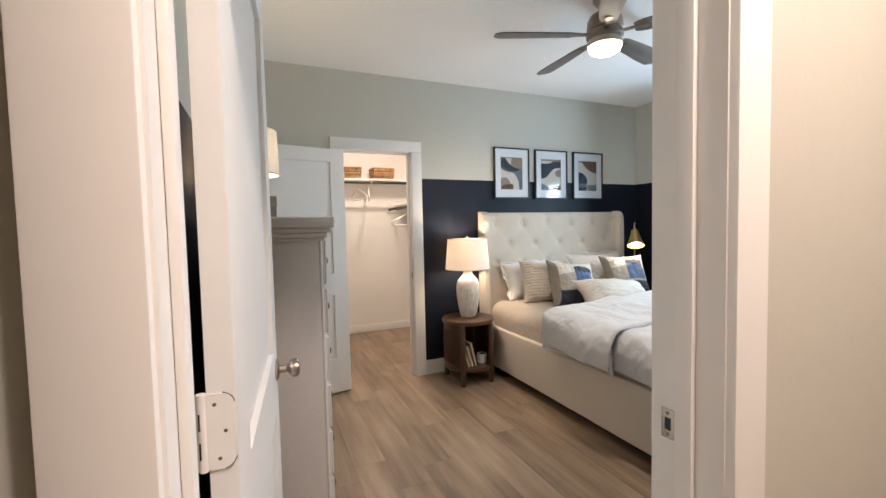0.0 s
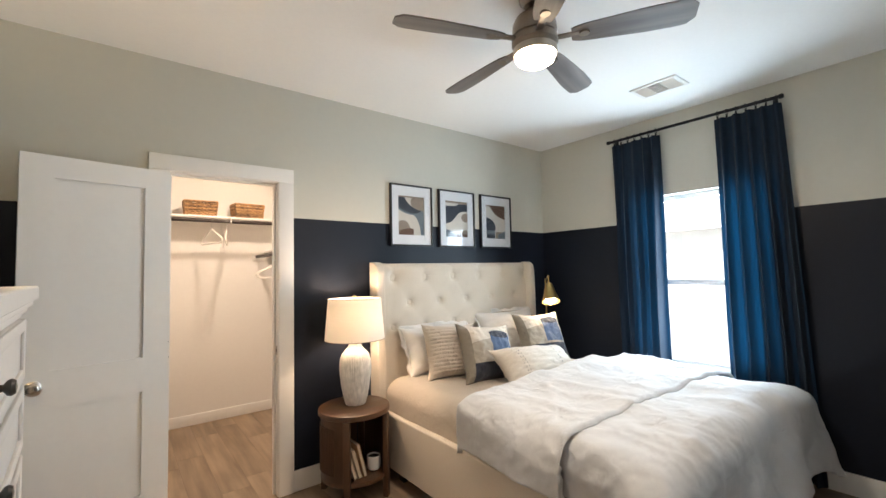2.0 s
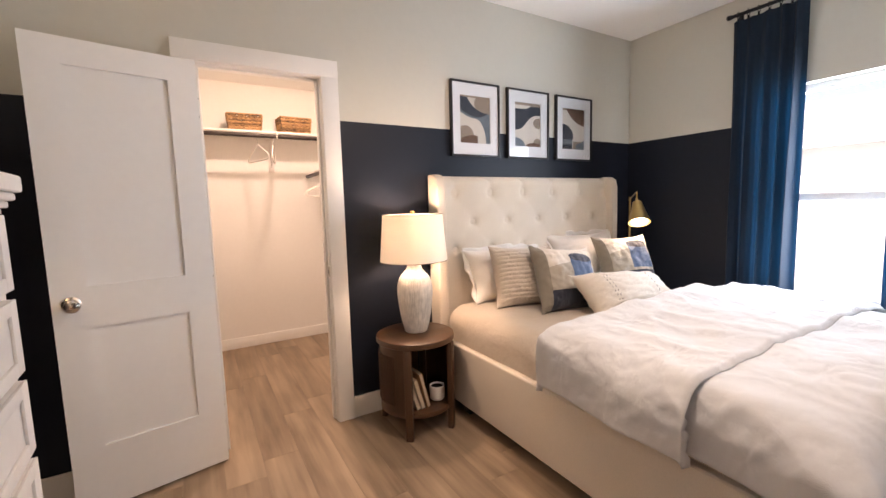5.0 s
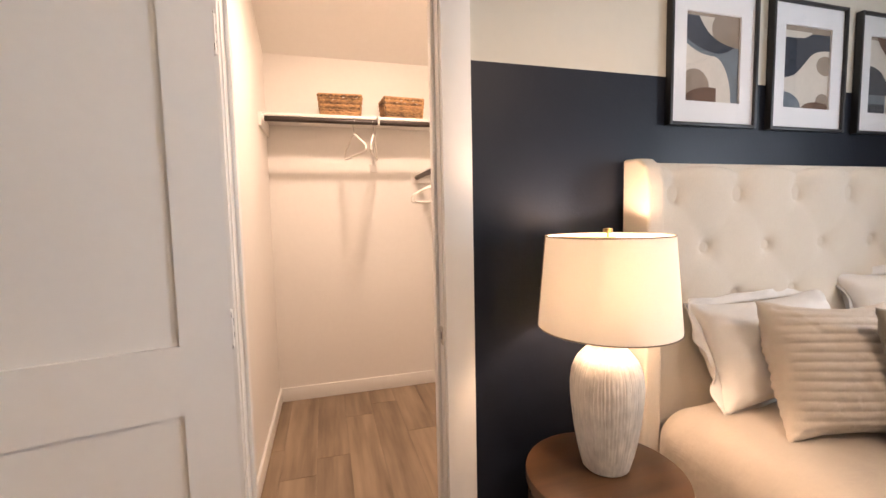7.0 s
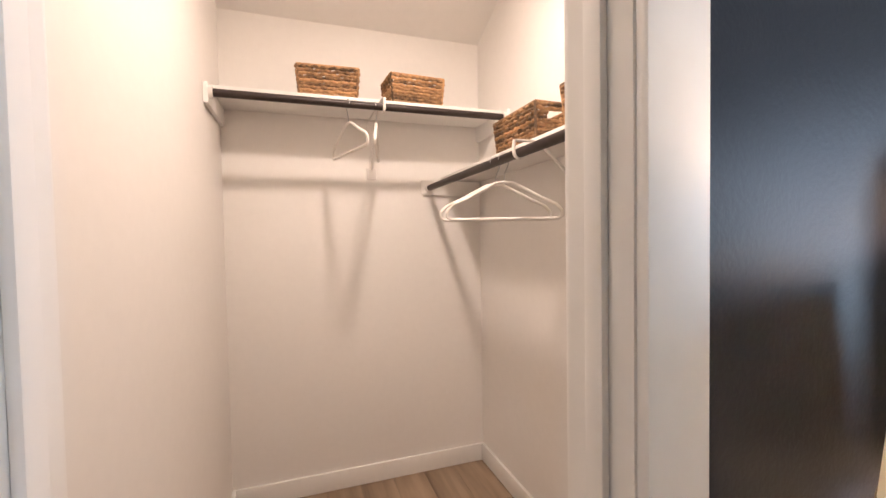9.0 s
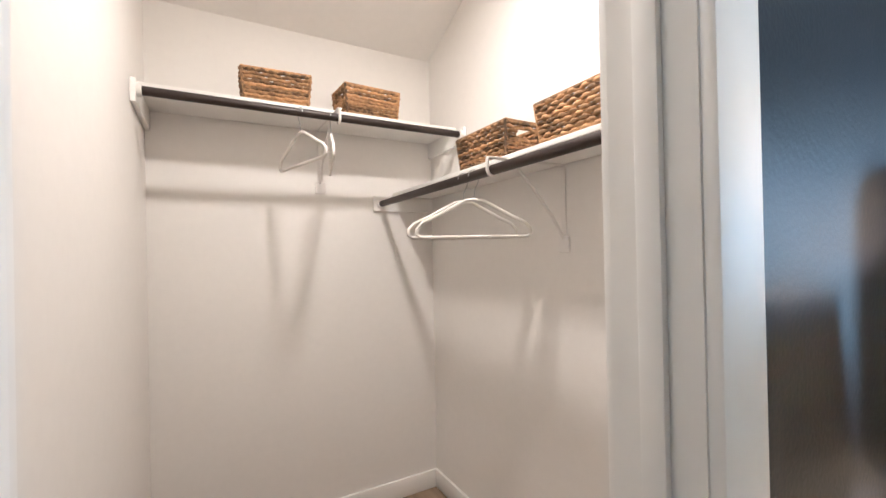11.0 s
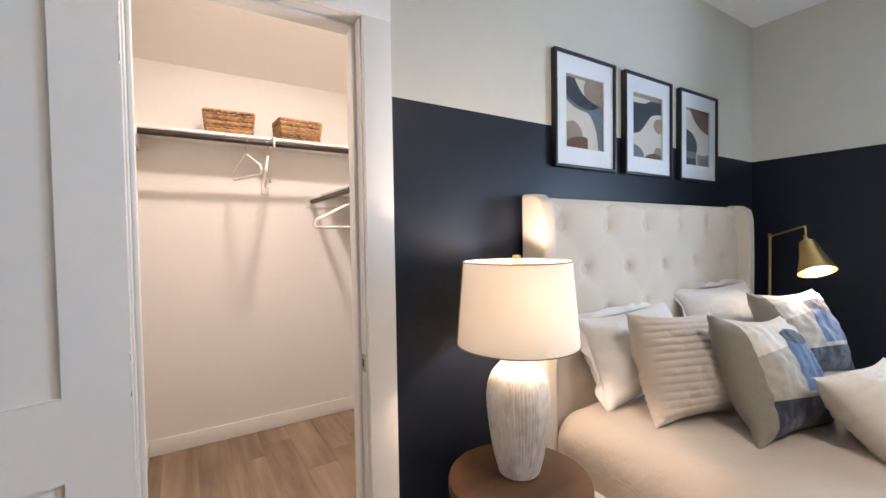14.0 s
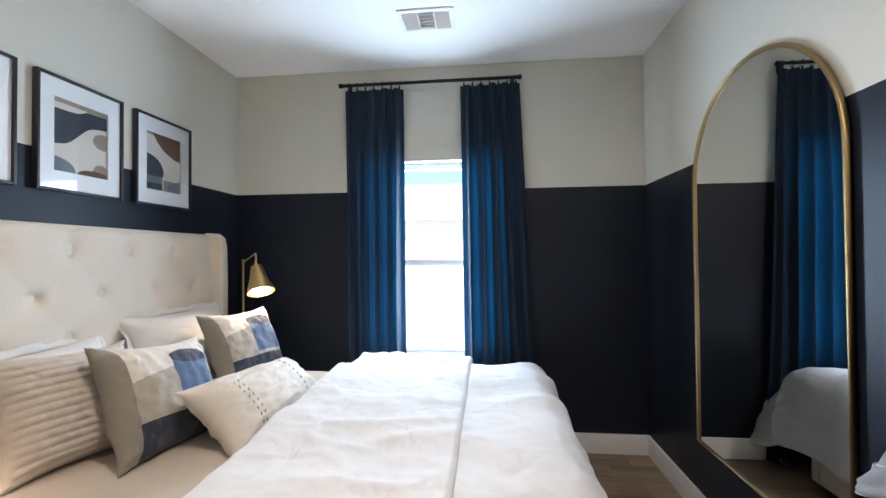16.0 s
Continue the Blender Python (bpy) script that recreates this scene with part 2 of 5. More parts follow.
DARK_CERAMIC = material("dark_bronze_ceramic", (0.035, 0.028, 0.023), 0.45, vary=0.35, big=12, grain=40, bump=0.2)
BOX_LINEN = weave(material("taupe_linen_box", (0.36, 0.31, 0.25), 0.9, vary=0.1, grain=200, bump=0.3))
PAPER = material("book_pages", (0.66, 0.56, 0.42), 0.9, vary=0.08, grain=300, bump=0.3, stretch=(8, 1, 1))
BOOK = material("tan_book_cloth", (0.36, 0.22, 0.115), 0.8, vary=0.12, grain=160, bump=0.2)
BOOK_PALE = material("pale_book_cloth", (0.58, 0.49, 0.38), 0.8, vary=0.1, grain=160, bump=0.2)
POT = material("white_glazed_pot", (0.74, 0.72, 0.69), 0.35, vary=0.04, bump=0.03)
SOIL = material("dark_soil", (0.012, 0.010, 0.008), 0.95, vary=0.5, bump=0.8, bump_scale=90, depth=0.01)
MIRROR = bpy.data.materials.new("mirror_silver")
MIRROR.use_nodes = True
MIRROR.node_tree.nodes["Principled BSDF"].inputs["Base Color"].default_value = (0.88, 0.90, 0.90, 1)
MIRROR.node_tree.nodes["Principled BSDF"].inputs["Metallic"].default_value = 1.0
MIRROR.node_tree.nodes["Principled BSDF"].inputs["Roughness"].default_value = 0.01
THROW = weave(material("grey_robe_cloth", (0.24, 0.25, 0.27), 0.9, vary=0.1, grain=160, bump=0.4, sheen=0.4))
VINYL = material("white_vinyl_frame", (0.80, 0.81, 0.81), 0.4, vary=0.02, bump=0.03)
PANE = glass_pane("window_glass")
ART_GLASS = glass_pane("picture_glass")
GLOBE = glowing("lit_opal_glass", (1.0, 0.83, 0.60), 14.0)
BULB = glowing("lit_bulb", (1.0, 0.86, 0.64), 26.0)
# shade behind the vent slats, put into a grey; also colours the house panes
VENT_DARK = material("vent_shadow_metal", (0.66, 0.67, 0.68), 0.6, bump=0.02)
LEGWOOD = material("dark_bed_leg", (0.020, 0.014, 0.010), 0.55, vary=0.2)
ART = [
    material("art_paper_cream", (0.68, 0.63, 0.56), 0.85, vary=0.06, big=12, grain=80, bump=0.05),
    material("art_charcoal", (0.045, 0.055, 0.075), 0.85, vary=0.35, big=10, grain=50, bump=0.05),
    material("art_taupe", (0.33, 0.265, 0.21), 0.85, vary=0.2, big=10, grain=50, bump=0.05),
    material("art_brown", (0.16, 0.090, 0.060), 0.85, vary=0.25, big=10, grain=50, bump=0.05),
    material("art_slate", (0.17, 0.205, 0.235), 0.85, vary=0.25, big=10, grain=50, bump=0.05),
]
GRASS = material("lawn_grass", (0.10, 0.20, 0.035), 0.9, vary=0.4, big=2, grain=40, bump=0.8, bump_scale=60, depth=0.03)
CONCRETE = material("pale_concrete", (0.62, 0.61, 0.58), 0.85, vary=0.08, grain=30, bump=0.3)
SIDING = material("pale_house_siding", (0.80, 0.79, 0.77), 0.7, vary=0.04, grain=20, bump=0.1)
ROOFING = material("pale_metal_roof", (0.60, 0.60, 0.59), 0.9, vary=0.3, grain=30, bump=0.5)


# ---- mesh helpers ----
def box(x0, x1, y0, y1, z0, z1, bev=0.0, seg=2):
    bm = bmesh.new()
    bmesh.ops.create_cube(bm, size=1.0)
    for v in bm.verts:
        v.co = (x0 + (v.co.x + 0.5) * (x1 - x0), y0 + (v.co.y + 0.5) * (y1 - y0), z0 + (v.co.z + 0.5) * (z1 - z0))
    if bev:
        bmesh.ops.bevel(bm, geom=bm.edges[:], offset=bev, segments=seg, profile=0.6, affect="EDGES")
    return bm


def join(*parts):
    out = parts[0]
    for p in parts[1:]:
        me = bpy.data.meshes.new("join")
        p.to_mesh(me)
        p.free()
        out.from_mesh(me)
        bpy.data.meshes.remove(me)
    return out


def moved(bm, m):
    bmesh.ops.transform(bm, matrix=m, verts=bm.verts[:])
    return bm


def lathe(profile, n=32):
    """Turns (radius, z) pairs round the z axis; closes the ends that reach the axis."""
    bm = bmesh.new()
    rings = []
    for r, z in profile:
        if r < 1e-6:
            rings.append([bm.verts.new((0, 0, z))])
        else:
            rings.append([bm.verts.new((r * math.cos(2 * math.pi * i / n), r * math.sin(2 * math.pi * i / n), z)) for i in range(n)])
    for a, b in zip(rings, rings[1:]):
        for i in range(n):
            j = (i + 1) % n
            if len(a) == 1 and len(b) > 1:
                bm.faces.new((a[0], b[j], b[i]))
            elif len(b) == 1 and len(a) > 1:
                bm.faces.new((a[i], a[j], b[0]))
            elif len(a) > 1:
                bm.faces.new((a[i], a[j], b[j], b[i]))
    bmesh.ops.recalc_face_normals(bm, faces=bm.faces[:])
    return bm


def tube(points, r, n=10, closed=False):
    """A round bar along points; r is a radius or one for each point."""
    bm = bmesh.new()
    pts = [Vector(p) for p in points]
    k = len(pts)
    rings = []
    side = None
    for i, p in enumerate(pts):
        a = pts[(i - 1) % k] if closed or i > 0 else p
        b = pts[(i + 1) % k] if closed or i < k - 1 else p
        d = (b - a).normalized()
        if side is None:
            side = d.orthogonal().normalized()
        side = (side - d * side.dot(d)).normalized()
        up = d.cross(side)
        rad = r[i] if isinstance(r, (list, tuple)) else r
        rings.append([bm.verts.new(p + rad * (math.cos(2 * math.pi * j / n) * side + math.sin(2 * math.pi * j / n) * up)) for j in range(n)])
    for i in range(k if closed else k - 1):
        a, b = rings[i], rings[(i + 1) % k]
        for j in range(n):
            bm.faces.new((a[j], a[(j + 1) % n], b[(j + 1) % n], b[j]))
    if not closed:
        bm.faces.new(rings[0][::-1])
        bm.faces.new(rings[-1])
    bmesh.ops.recalc_face_normals(bm, faces=bm.faces[:])
    return bm


def grid(nu, nv, f, mat_of=None):
    """A sheet f(u, v) for u, v from 0 to 1."""
    bm = bmesh.new()
    vs = [[bm.verts.new(f(i / nu, j / nv)) for j in range(nv + 1)] for i in range(nu + 1)]
    for i in range(nu):
        for j in range(nv):
            fa = bm.faces.new((vs[i][j], vs[i + 1][j], vs[i + 1][j + 1], vs[i][j + 1]))
            if mat_of:
                fa.material_index = mat_of((i + 0.5) / nu, (j + 0.5) / nv)
    return bm


def solid(bm, t):
    """Gives a sheet a thickness."""
    bm.normal_update()
    old = bm.faces[:]
    rim = [e for e in bm.edges if e.is_boundary]
    twin = {v: bm.verts.new(v.co - v.normal * t) for v in bm.verts[:]}
    for f in old:
        bm.faces.new([twin[v] for v in reversed(f.verts)]).material_index = f.material_index
    for e in rim:
        a, b = e.verts
        bm.faces.new((a, b, twin[b], twin[a]))
    bmesh.ops.recalc_face_normals(bm, faces=bm.faces[:])
    return bm


def part(name, bm, mats, parent=None, label="", smooth=True, angle=35):
    me = bpy.data.meshes.new(name)
    if smooth:
        lim = radians(angle)
        for e in bm.edges:
            e.smooth = len(e.link_faces) == 2 and e.calc_face_angle(0) < lim
        for f in bm.faces:
            f.smooth = True
    bm.to_mesh(me)
    bm.free()
    for m in (mats if isinstance(mats, (list, tuple)) else [mats]):
        me.materials.append(m)
    ob = new(name, me)
    if parent:
        ob.parent = parent
    if label:
        ob["label"] = label
    return ob


def thing(name, m, label, category, group=""):
    ob = new(name)
    ob.empty_display_size = 0.1
    ob.matrix_world = m
    return tagged(ob, label, category, group)


# ---- plan ----
X0, X1 = 0.345, 4.60          # bedroom, left wall and window wall
Y0, Y1 = 1.045, 3.98          # bedroom, entry wall and bed wall
H = 2.705                     # ceiling
PAINT = 1.817                 # top of the navy paint
CX0, CX1, CY0, CY1 = 1.112, 2.48, 4.10, 5.862   # closet
HX0, HX1, HY0, HY1 = -0.55, 1.95, -1.45, 0.838  # hall
OX0, OX1, OZ = 1.225, 1.838, 2.05              # closet doorway
EX0, EX1, EZ = 0.497, 1.301, 2.06              # entry doorway
EY1 = 0.972                                    # bedroom face of the wall round the entry
WY0, WY1, WZ0, WZ1 = 2.03, 2.95, 0.60, 2.03    # window


def wall(name, boxes, label, navy=None, mats=(WALL, NAVY)):
    """A wall of boxes; faces that look along the vector navy, below the paint line, are navy."""
    bms = []
    for x0, x1, y0, y1, z0, z1 in boxes:
        cuts = [z0, PAINT, z1] if z0 < PAINT < z1 else [z0, z1]
        for a, b in zip(cuts, cuts[1:]):
            bms.append(box(x0, x1, y0, y1, a, b))
    bm = join(*bms)
    bm.normal_update()
    for f in bm.faces:
        f.material_index = 0
        if navy and f.normal.dot(Vector(navy)) > 0.9 and f.calc_center_median().z < PAINT:
            f.material_index = 1
    return tagged(part(name, bm, list(mats), smooth=False), label, "wall", kind="structure")


wall("wall_north", [(X0, OX0, Y1, 4.04, 0, H), (OX1, X1, Y1, 4.04, 0, H), (OX0, OX1, Y1, 4.04, OZ, H)],
     "greige wall with a navy painted lower part behind the bed", (0, -1, 0))
wall("wall_closet_front", [(CX0, OX0, 4.04, CY0, 0, H), (OX1, CX1, 4.04, CY0, 0, H), (OX0, OX1, 4.04, CY0, OZ, H)],
     "plain white front wall inside the closet", mats=(CLOSET,))
wall("wall_east", [(X1, X1 + 0.16, Y0 - 0.15, WY0, 0, H), (X1, X1 + 0.16, WY1, Y1 + 0.12, 0, H), (X1, X1 + 0.16, WY0, WY1, 0, WZ0),
                   (X1, X1 + 0.16, WY0, WY1, WZ1, H)],
     "greige window wall with a navy painted lower part", (-1, 0, 0))
wall("wall_west", [(X0 - 0.12, X0, EY1, Y1 + 0.12, 0, H)], "greige wall with a navy painted lower part behind the dresser", (1, 0, 0))
wall("wall_south", [(HX0 - 0.12, EX0, HY1, EY1, 0, H), (EX1, 2.10, HY1, EY1, 0, H), (EX0, EX1, HY1, EY1, EZ, H), (2.10, X1, HY1, Y0, 0, H)],
     "greige entry wall with a navy painted lower part in the bedroom", (0, 1, 0))
wall("wall_closet_west", [(CX0 - 0.12, CX0, CY0, CY1 + 0.12, 0, H)], "plain white closet side wall", mats=(CLOSET,))
wall("wall_closet_east", [(CX1, CX1 + 0.12, CY0, CY1 + 0.12, 0, H)], "plain white closet side wall with a shelf", mats=(CLOSET,))
wall("wall_closet_north", [(CX0, CX1, CY1, CY1 + 0.12, 0, H)], "plain white closet back wall with a shelf", mats=(CLOSET,))
wall("wall_hall_west", [(HX0 - 0.12, HX0, HY0, HY1, 0, H)], "warm greige hall wall")
wall("wall_hall_east", [(HX1, HX1 + 0.12, HY0, HY1, 0, H)], "warm greige hall wall")
wall("wall_hall_south", [(HX0 - 0.12, HX1 + 0.12, HY0 - 0.12, HY0, 0, H)], "warm greige hall end wall")

# ceilings
tagged(part("ceiling", box(X0 - 0.12, X1 + 0.16, HY1, Y1 + 0.06, H, H + 0.15), CEILING, smooth=False), "white textured bedroom ceiling", "ceiling", kind="structure")
tagged(part("ceiling_hall", box(HX0 - 0.12, HX1 + 0.12, HY0 - 0.12, HY1, H, H + 0.15), CEILING, smooth=False), "white hall ceiling", "ceiling", kind="structure")
bm = bmesh.new()
prof = [(CY0 - 0.06, H), (5.30, H), (CY1 + 0.1, 2.425), (CY1 + 0.1, H + 0.15), (CY0 - 0.06, H + 0.15)]
ends = [[bm.verts.new((x, y, z)) for y, z in prof] for x in (CX0 - 0.1, CX1 + 0.1)]
bm.faces.new(ends[0])
bm.faces.new(ends[1][::-1])
for i in range(5):
    bm.faces.new((ends[0][i], ends[1][i], ends[1][(i + 1) % 5], ends[0][(i + 1) % 5]))
bmesh.ops.recalc_face_normals(bm, faces=bm.faces[:])
tagged(part("ceiling_closet", bm, CLOSET, smooth=False), "white closet ceiling that slopes down at the back", "ceiling", kind="structure")


# ---- trim ----
def baseboard(name, x0, x1, y0, y1, n, tall=0.134):
    """A base board between two ends; n is the axis that its face looks along."""
    b = join(box(x0, x1, y0, y1, 0, tall, 0.004, 2))
    return tagged(part(name, b, TRIM), "white painted flat base board", "base board", kind="structure")


T = 0.015
baseboard("baseboard_north", OX1 + 0.097, X1, Y1 - T, Y1, "y")
baseboard("baseboard_north_west", X0, OX0 - 0.098, Y1 - T, Y1, "y")
baseboard("baseboard_east", X1 - T, X1, Y0, Y1 - T, "x")
baseboard("baseboard_west", X0, X0 + T, EY1, Y1 - T, "x")
baseboard("baseboard_south", 2.10, X1 - T, Y0, Y0 + T, "y")
baseboard("baseboard_entry", EX1 + 0.094, 2.10, EY1, EY1 + T, "y")
baseboard("baseboard_closet_north", CX0 + T, CX1 - T, CY1 - T, CY1, "y", 0.101)
baseboard("baseboard_closet_west", CX0, CX0 + T, CY0, CY1, "x", 0.101)
baseboard("baseboard_closet_east", CX1 - T, CX1, CY0, CY1, "x", 0.101)
baseboard("baseboard_hall_east", EX1 + 0.11, HX1, HY1 - T, HY1, "y")
baseboard("baseboard_hall_west", HX0, EX0 - 0.094, HY1 - T, HY1, "y")


def flat_casing(name, x0, x1, top, y0, y1, w):
    """A flat door casing of two legs and a wider head."""
    t = tagged(new(name), "white flat board door casing with a square head", "door casing", kind="structure")
    part("casing_leg", box(x0 - w, x0, y0, y1, 0, top, 0.003), TRIM, t)
    part("casing_leg", box(x1, x1 + w, y0, y1, 0, top, 0.003), TRIM, t)
    part("casing_head", box(x0 - w, x1 + w, y0 - 0.003, y1, top, top + 0.092, 0.003), TRIM, t)
    return t


def jamb(name, x0, x1, top, y0, y1, stop_y, label):
    """The lining of a doorway, with a stop moulding."""
    t = tagged(new(name), label, "door jamb", kind="structure")
    part("jamb_side", box(x0 - 0.001, x0 + 0.004, y0, y1, 0, top, 0.0), TRIM, t, smooth=False)
    part("jamb_side", box(x1 - 0.004, x1 + 0.001, y0, y1, 0, top, 0.0), TRIM, t, smooth=False)
    part("jamb_head", box(x0 + 0.004, x1 - 0.004, y0, y1, top - 0.004, top + 0.001), TRIM, t, smooth=False)
    s = stop_y
    part("door_stop", box(x0 + 0.004, x0 + 0.016, s, s + 0.035, 0, top - 0.016, 0.004), TRIM, t)
    part("door_stop", box(x1 - 0.016, x1 - 0.004, s, s + 0.035, 0, top - 0.016, 0.004), TRIM, t)
    part("door_stop", box(x0 + 0.004, x1 - 0.004, s, s + 0.035, top - 0.016, top - 0.004, 0.004), TRIM, t)
    return t


def strike(parent, x, y, z, s=-1):
    """A strike plate on a jamb face, with its slot and screws."""
    p = part("strike_plate", box(min(x, x + s * 0.003), max(x, x + s * 0.003), y - 0.014, y + 0.014, z - 0.029, z + 0.029, 0.001), NICKEL, parent, "brushed nickel strike plate")
    # no real opening: a black block gives the slot its inner shade
    part("latch_hole_dark", box(min(x + s * 0.0035, x), max(x + s * 0.0035, x), y - 0.007, y + 0.006, z - 0.012, z + 0.012), BLACK, p)
    for dz in (-0.021, 0.021):
        part("screw", moved(lathe([(0, 0.0008), (0.0035, 0)], 10), Matrix.Translation((x + s * 0.0035, y, z + dz)) @ pose(0, 0, 0, 0, -90, 0)), BRONZE, p)


flat_casing("trim_closet_door", OX0, OX1, OZ, Y1 - 0.02, Y1, 0.097)
flat_casing("trim_closet_inside", OX0, OX1, OZ, CY0, CY0 + 0.018, 0.08)
j = jamb("trim_closet_jamb", OX0, OX1, OZ, Y1 - 0.002, CY0 + 0.002, Y1 + 0.04, "white closet door jamb with a strike plate")
strike(j, OX1 - 0.004, Y1 + 0.018, 0.935)
j = jamb("trim_entry_jamb", EX0, EX1, EZ, HY1 - 0.002, EY1 + 0.002, EY1 - 0.085, "white entry door jamb with a strike plate")
strike(j, EX1 - 0.004, EY1 - 0.030, 0.972)


flat_casing("trim_entry_hall", EX0, EX1, EZ, HY1 - 0.018, HY1, 0.084)
flat_casing("trim_entry_room", EX0 - 0.006, EX1 + 0.006, EZ, EY1, EY1 + 0.018, 0.087)


# ---- doors ----
def door_leaf(name, w, h, m, label, knob_z=0.93, flip=1):
    """A two-panel door with its hinge at x = 0; it runs along +x, is 35 mm thick and has two round knobs."""
    t = tagged(new(name), label, "door", kind="structure")
    t.matrix_world = m
    st, th = 0.118, 0.0175
    rails = [(0.0, 0.285), (0.817, 0.998), (h - 0.107, h)]
    for a, b in ((0, st), (w - st, w)):
        part("stile", box(a, b, -th, th, 0, h), DOOR, t, smooth=False)
    for a, b in rails:
        part("rail", box(st, w - st, -th, th, a, b), DOOR, t, smooth=False)
    for a, b in ((0.285, 0.817), (0.998, h - 0.107)):
        part("panel", box(st, w - st, -0.0050, 0.0050, a, b), DOOR, t, smooth=False)
    for s in (1, -1):
        k = lathe([(0.0, 0.0), (0.031, 0.0), (0.032, 0.004), (0.026, 0.008), (0.012, 0.011), (0.0105, 0.030), (0.016, 0.036), (0.0255, 0.044),
                   (0.028, 0.054), (0.0255, 0.063), (0.016, 0.0675), (0.0, 0.068)], 28)
        part("door_knob", moved(k, pose(w - 0.062, s * th, knob_z, -90 * s, 0, 0)), NICKEL, t, "satin nickel round knob")
    return t


def hinge_plate(side, n=6, r=0.016):
    """A leaf on the door's edge that runs on past the pin; its far corners are round."""
    bm = bmesh.new()
    pts = [(0.044, -0.050), (0.044, 0.050)]
    pts += [(-0.015 + r - r * math.sin(a), 0.050 - r + r * math.cos(a)) for a in [math.pi / 2 * i / n for i in range(n + 1)]]
    pts += [(-0.015 + r - r * math.cos(a), -0.050 + r - r * math.sin(a)) for a in [math.pi / 2 * i / n for i in range(n + 1)]]
    a = [bm.verts.new((-0.0005, side * y, z)) for y, z in pts]
    b = [bm.verts.new((-0.0035, side * y, z)) for y, z in pts]
    bm.faces.new(a)
    bm.faces.new(b[::-1])
    for i in range(len(pts)):
        k = (i + 1) % len(pts)
        bm.faces.new((a[i], a[k], b[k], b[i]))
    bmesh.ops.recalc_face_normals(bm, faces=bm.faces[:])
    return bm


def hinges(t, zs, side):
    """Painted butt hinges; side says on which face of the door the pin lies."""
    for z in zs:
        p = part("hinge", moved(hinge_plate(side), pose(0, 0, z)), TRIM, t, "painted white butt hinge")
        part("hinge_knuckle", moved(lathe([(0, -0.051), (0.006, -0.051), (0.006, 0.051), (0, 0.051)], 12), pose(-0.001, side * 0.0235, z)), TRIM, p)
        # the knuckle is uncut; black slivers put the gaps' shade on it
        for zz in (-0.022, 0.016):
            part("pin_gap_dark", box(-0.0078, -0.0055, min(side * 0.0245, side * 0.0265), max(side * 0.0245, side * 0.0265), z + zz - 0.011, z + zz + 0.011), BLACK, p)
        for dy, dz in ((0.008, 0.036), (-0.004, 0), (0.004, -0.036)):
            part("screw", moved(lathe([(0, 0.0006), (0.0026, 0)], 10), Matrix.Translation((-0.0036, side * dy, z + dz)) @ pose(0, 0, 0, 0, -90, 0)), BRONZE, p)
        # thin black arcs along the plate's round corners
        for sz in (1, -1):
            arc = [(-0.0022, side * (0.0008 - 0.0168 * math.sin(a)), z + sz * (0.034 + 0.0168 * math.cos(a))) for a in [0.15 + 1.25 * i / 8 for i in range(9)]]
            part("corner_line", tube(arc, 0.0006, 5), BLACK, p)


d = door_leaf("door_closet", 0.60, 2.012, pose(1.222, 3.918, 0.012, 0, 0, 180 + 12.2), "open white two-panel closet door with a nickel knob")
hinges(d, (0.25, 1.02, 1.80), -1)
d = door_leaf("door_entry", 0.79, 2.04, pose(0.532, 0.994, 0.012, 0, 0, 85.3), "open white two-panel bedroom door with a nickel knob", 0.935)
hinges(d, (0.25, 1.09, 1.82), 1)


# ---- window and curtains ----
w = tagged(new("window_1"), "white vinyl single-hung window, bright daylight behind", "window", kind="structure")
fx0, fx1 = X1 + 0.085, X1 + 0.135
part("window_frame", join(box(fx0, fx1, WY0, WY0 + 0.045, WZ0, WZ1, 0.003), box(fx0, fx1, WY1 - 0.045, WY1, WZ0, WZ1, 0.003),
                          box(fx0, fx1, WY0 + 0.045, WY1 - 0.045, WZ0, WZ0 + 0.05, 0.003), box(fx0, fx1, WY0 + 0.045, WY1 - 0.045, WZ1 - 0.045, WZ1, 0.003)), VINYL, w)
part("meeting_rail", box(fx0 - 0.01, fx1 - 0.002, WY0 + 0.045, WY1 - 0.045, 1.275, 1.325, 0.003), VINYL, w)
part("window_sill", box(X1 - 0.02, fx0, WY0 - 0.02, WY1 + 0.02, WZ0 - 0.022, WZ0 + 0.004, 0.005), TRIM, w)
for a, b in ((WZ0 + 0.05, 1.275), (1.325, WZ1 - 0.045)):
    g = part("pane", grid(1, 1, lambda u, v: (fx0 + 0.022, WY1 - 0.045 - (WY1 - WY0 - 0.09) * u, a + (b - a) * v)), PANE, w, smooth=False)
    g.visible_shadow = False

rod = thing("curtain_rod", pose(4.53, 0, 2.571), "black metal curtain rod on wall brackets", "curtain rod")
part("rod", moved(lathe([(0, 1.895), (0.0115, 1.895), (0.0115, 3.135), (0, 3.135)], 16), pose(0, 0, 0, -90, 0, 0)), BLACK_METAL, rod)
for y, s in ((1.895, -1), (3.135, 1)):
    part("finial", moved(lathe([(0, 0), (0.016, 0), (0.017, 0.02), (0.012, 0.026), (0, 0.027)], 16), pose(0, y, 0, -90 * s, 0, 0)), BLACK_METAL, rod)
for y in (1.93, 3.10):
    part("bracket", join(box(0, 0.07, y - 0.006, y + 0.006, -0.006, 0.006, 0.002), box(0.062, 0.07, y - 0.015, y + 0.015, -0.04, 0.03, 0.002)), BLACK_METAL, rod)


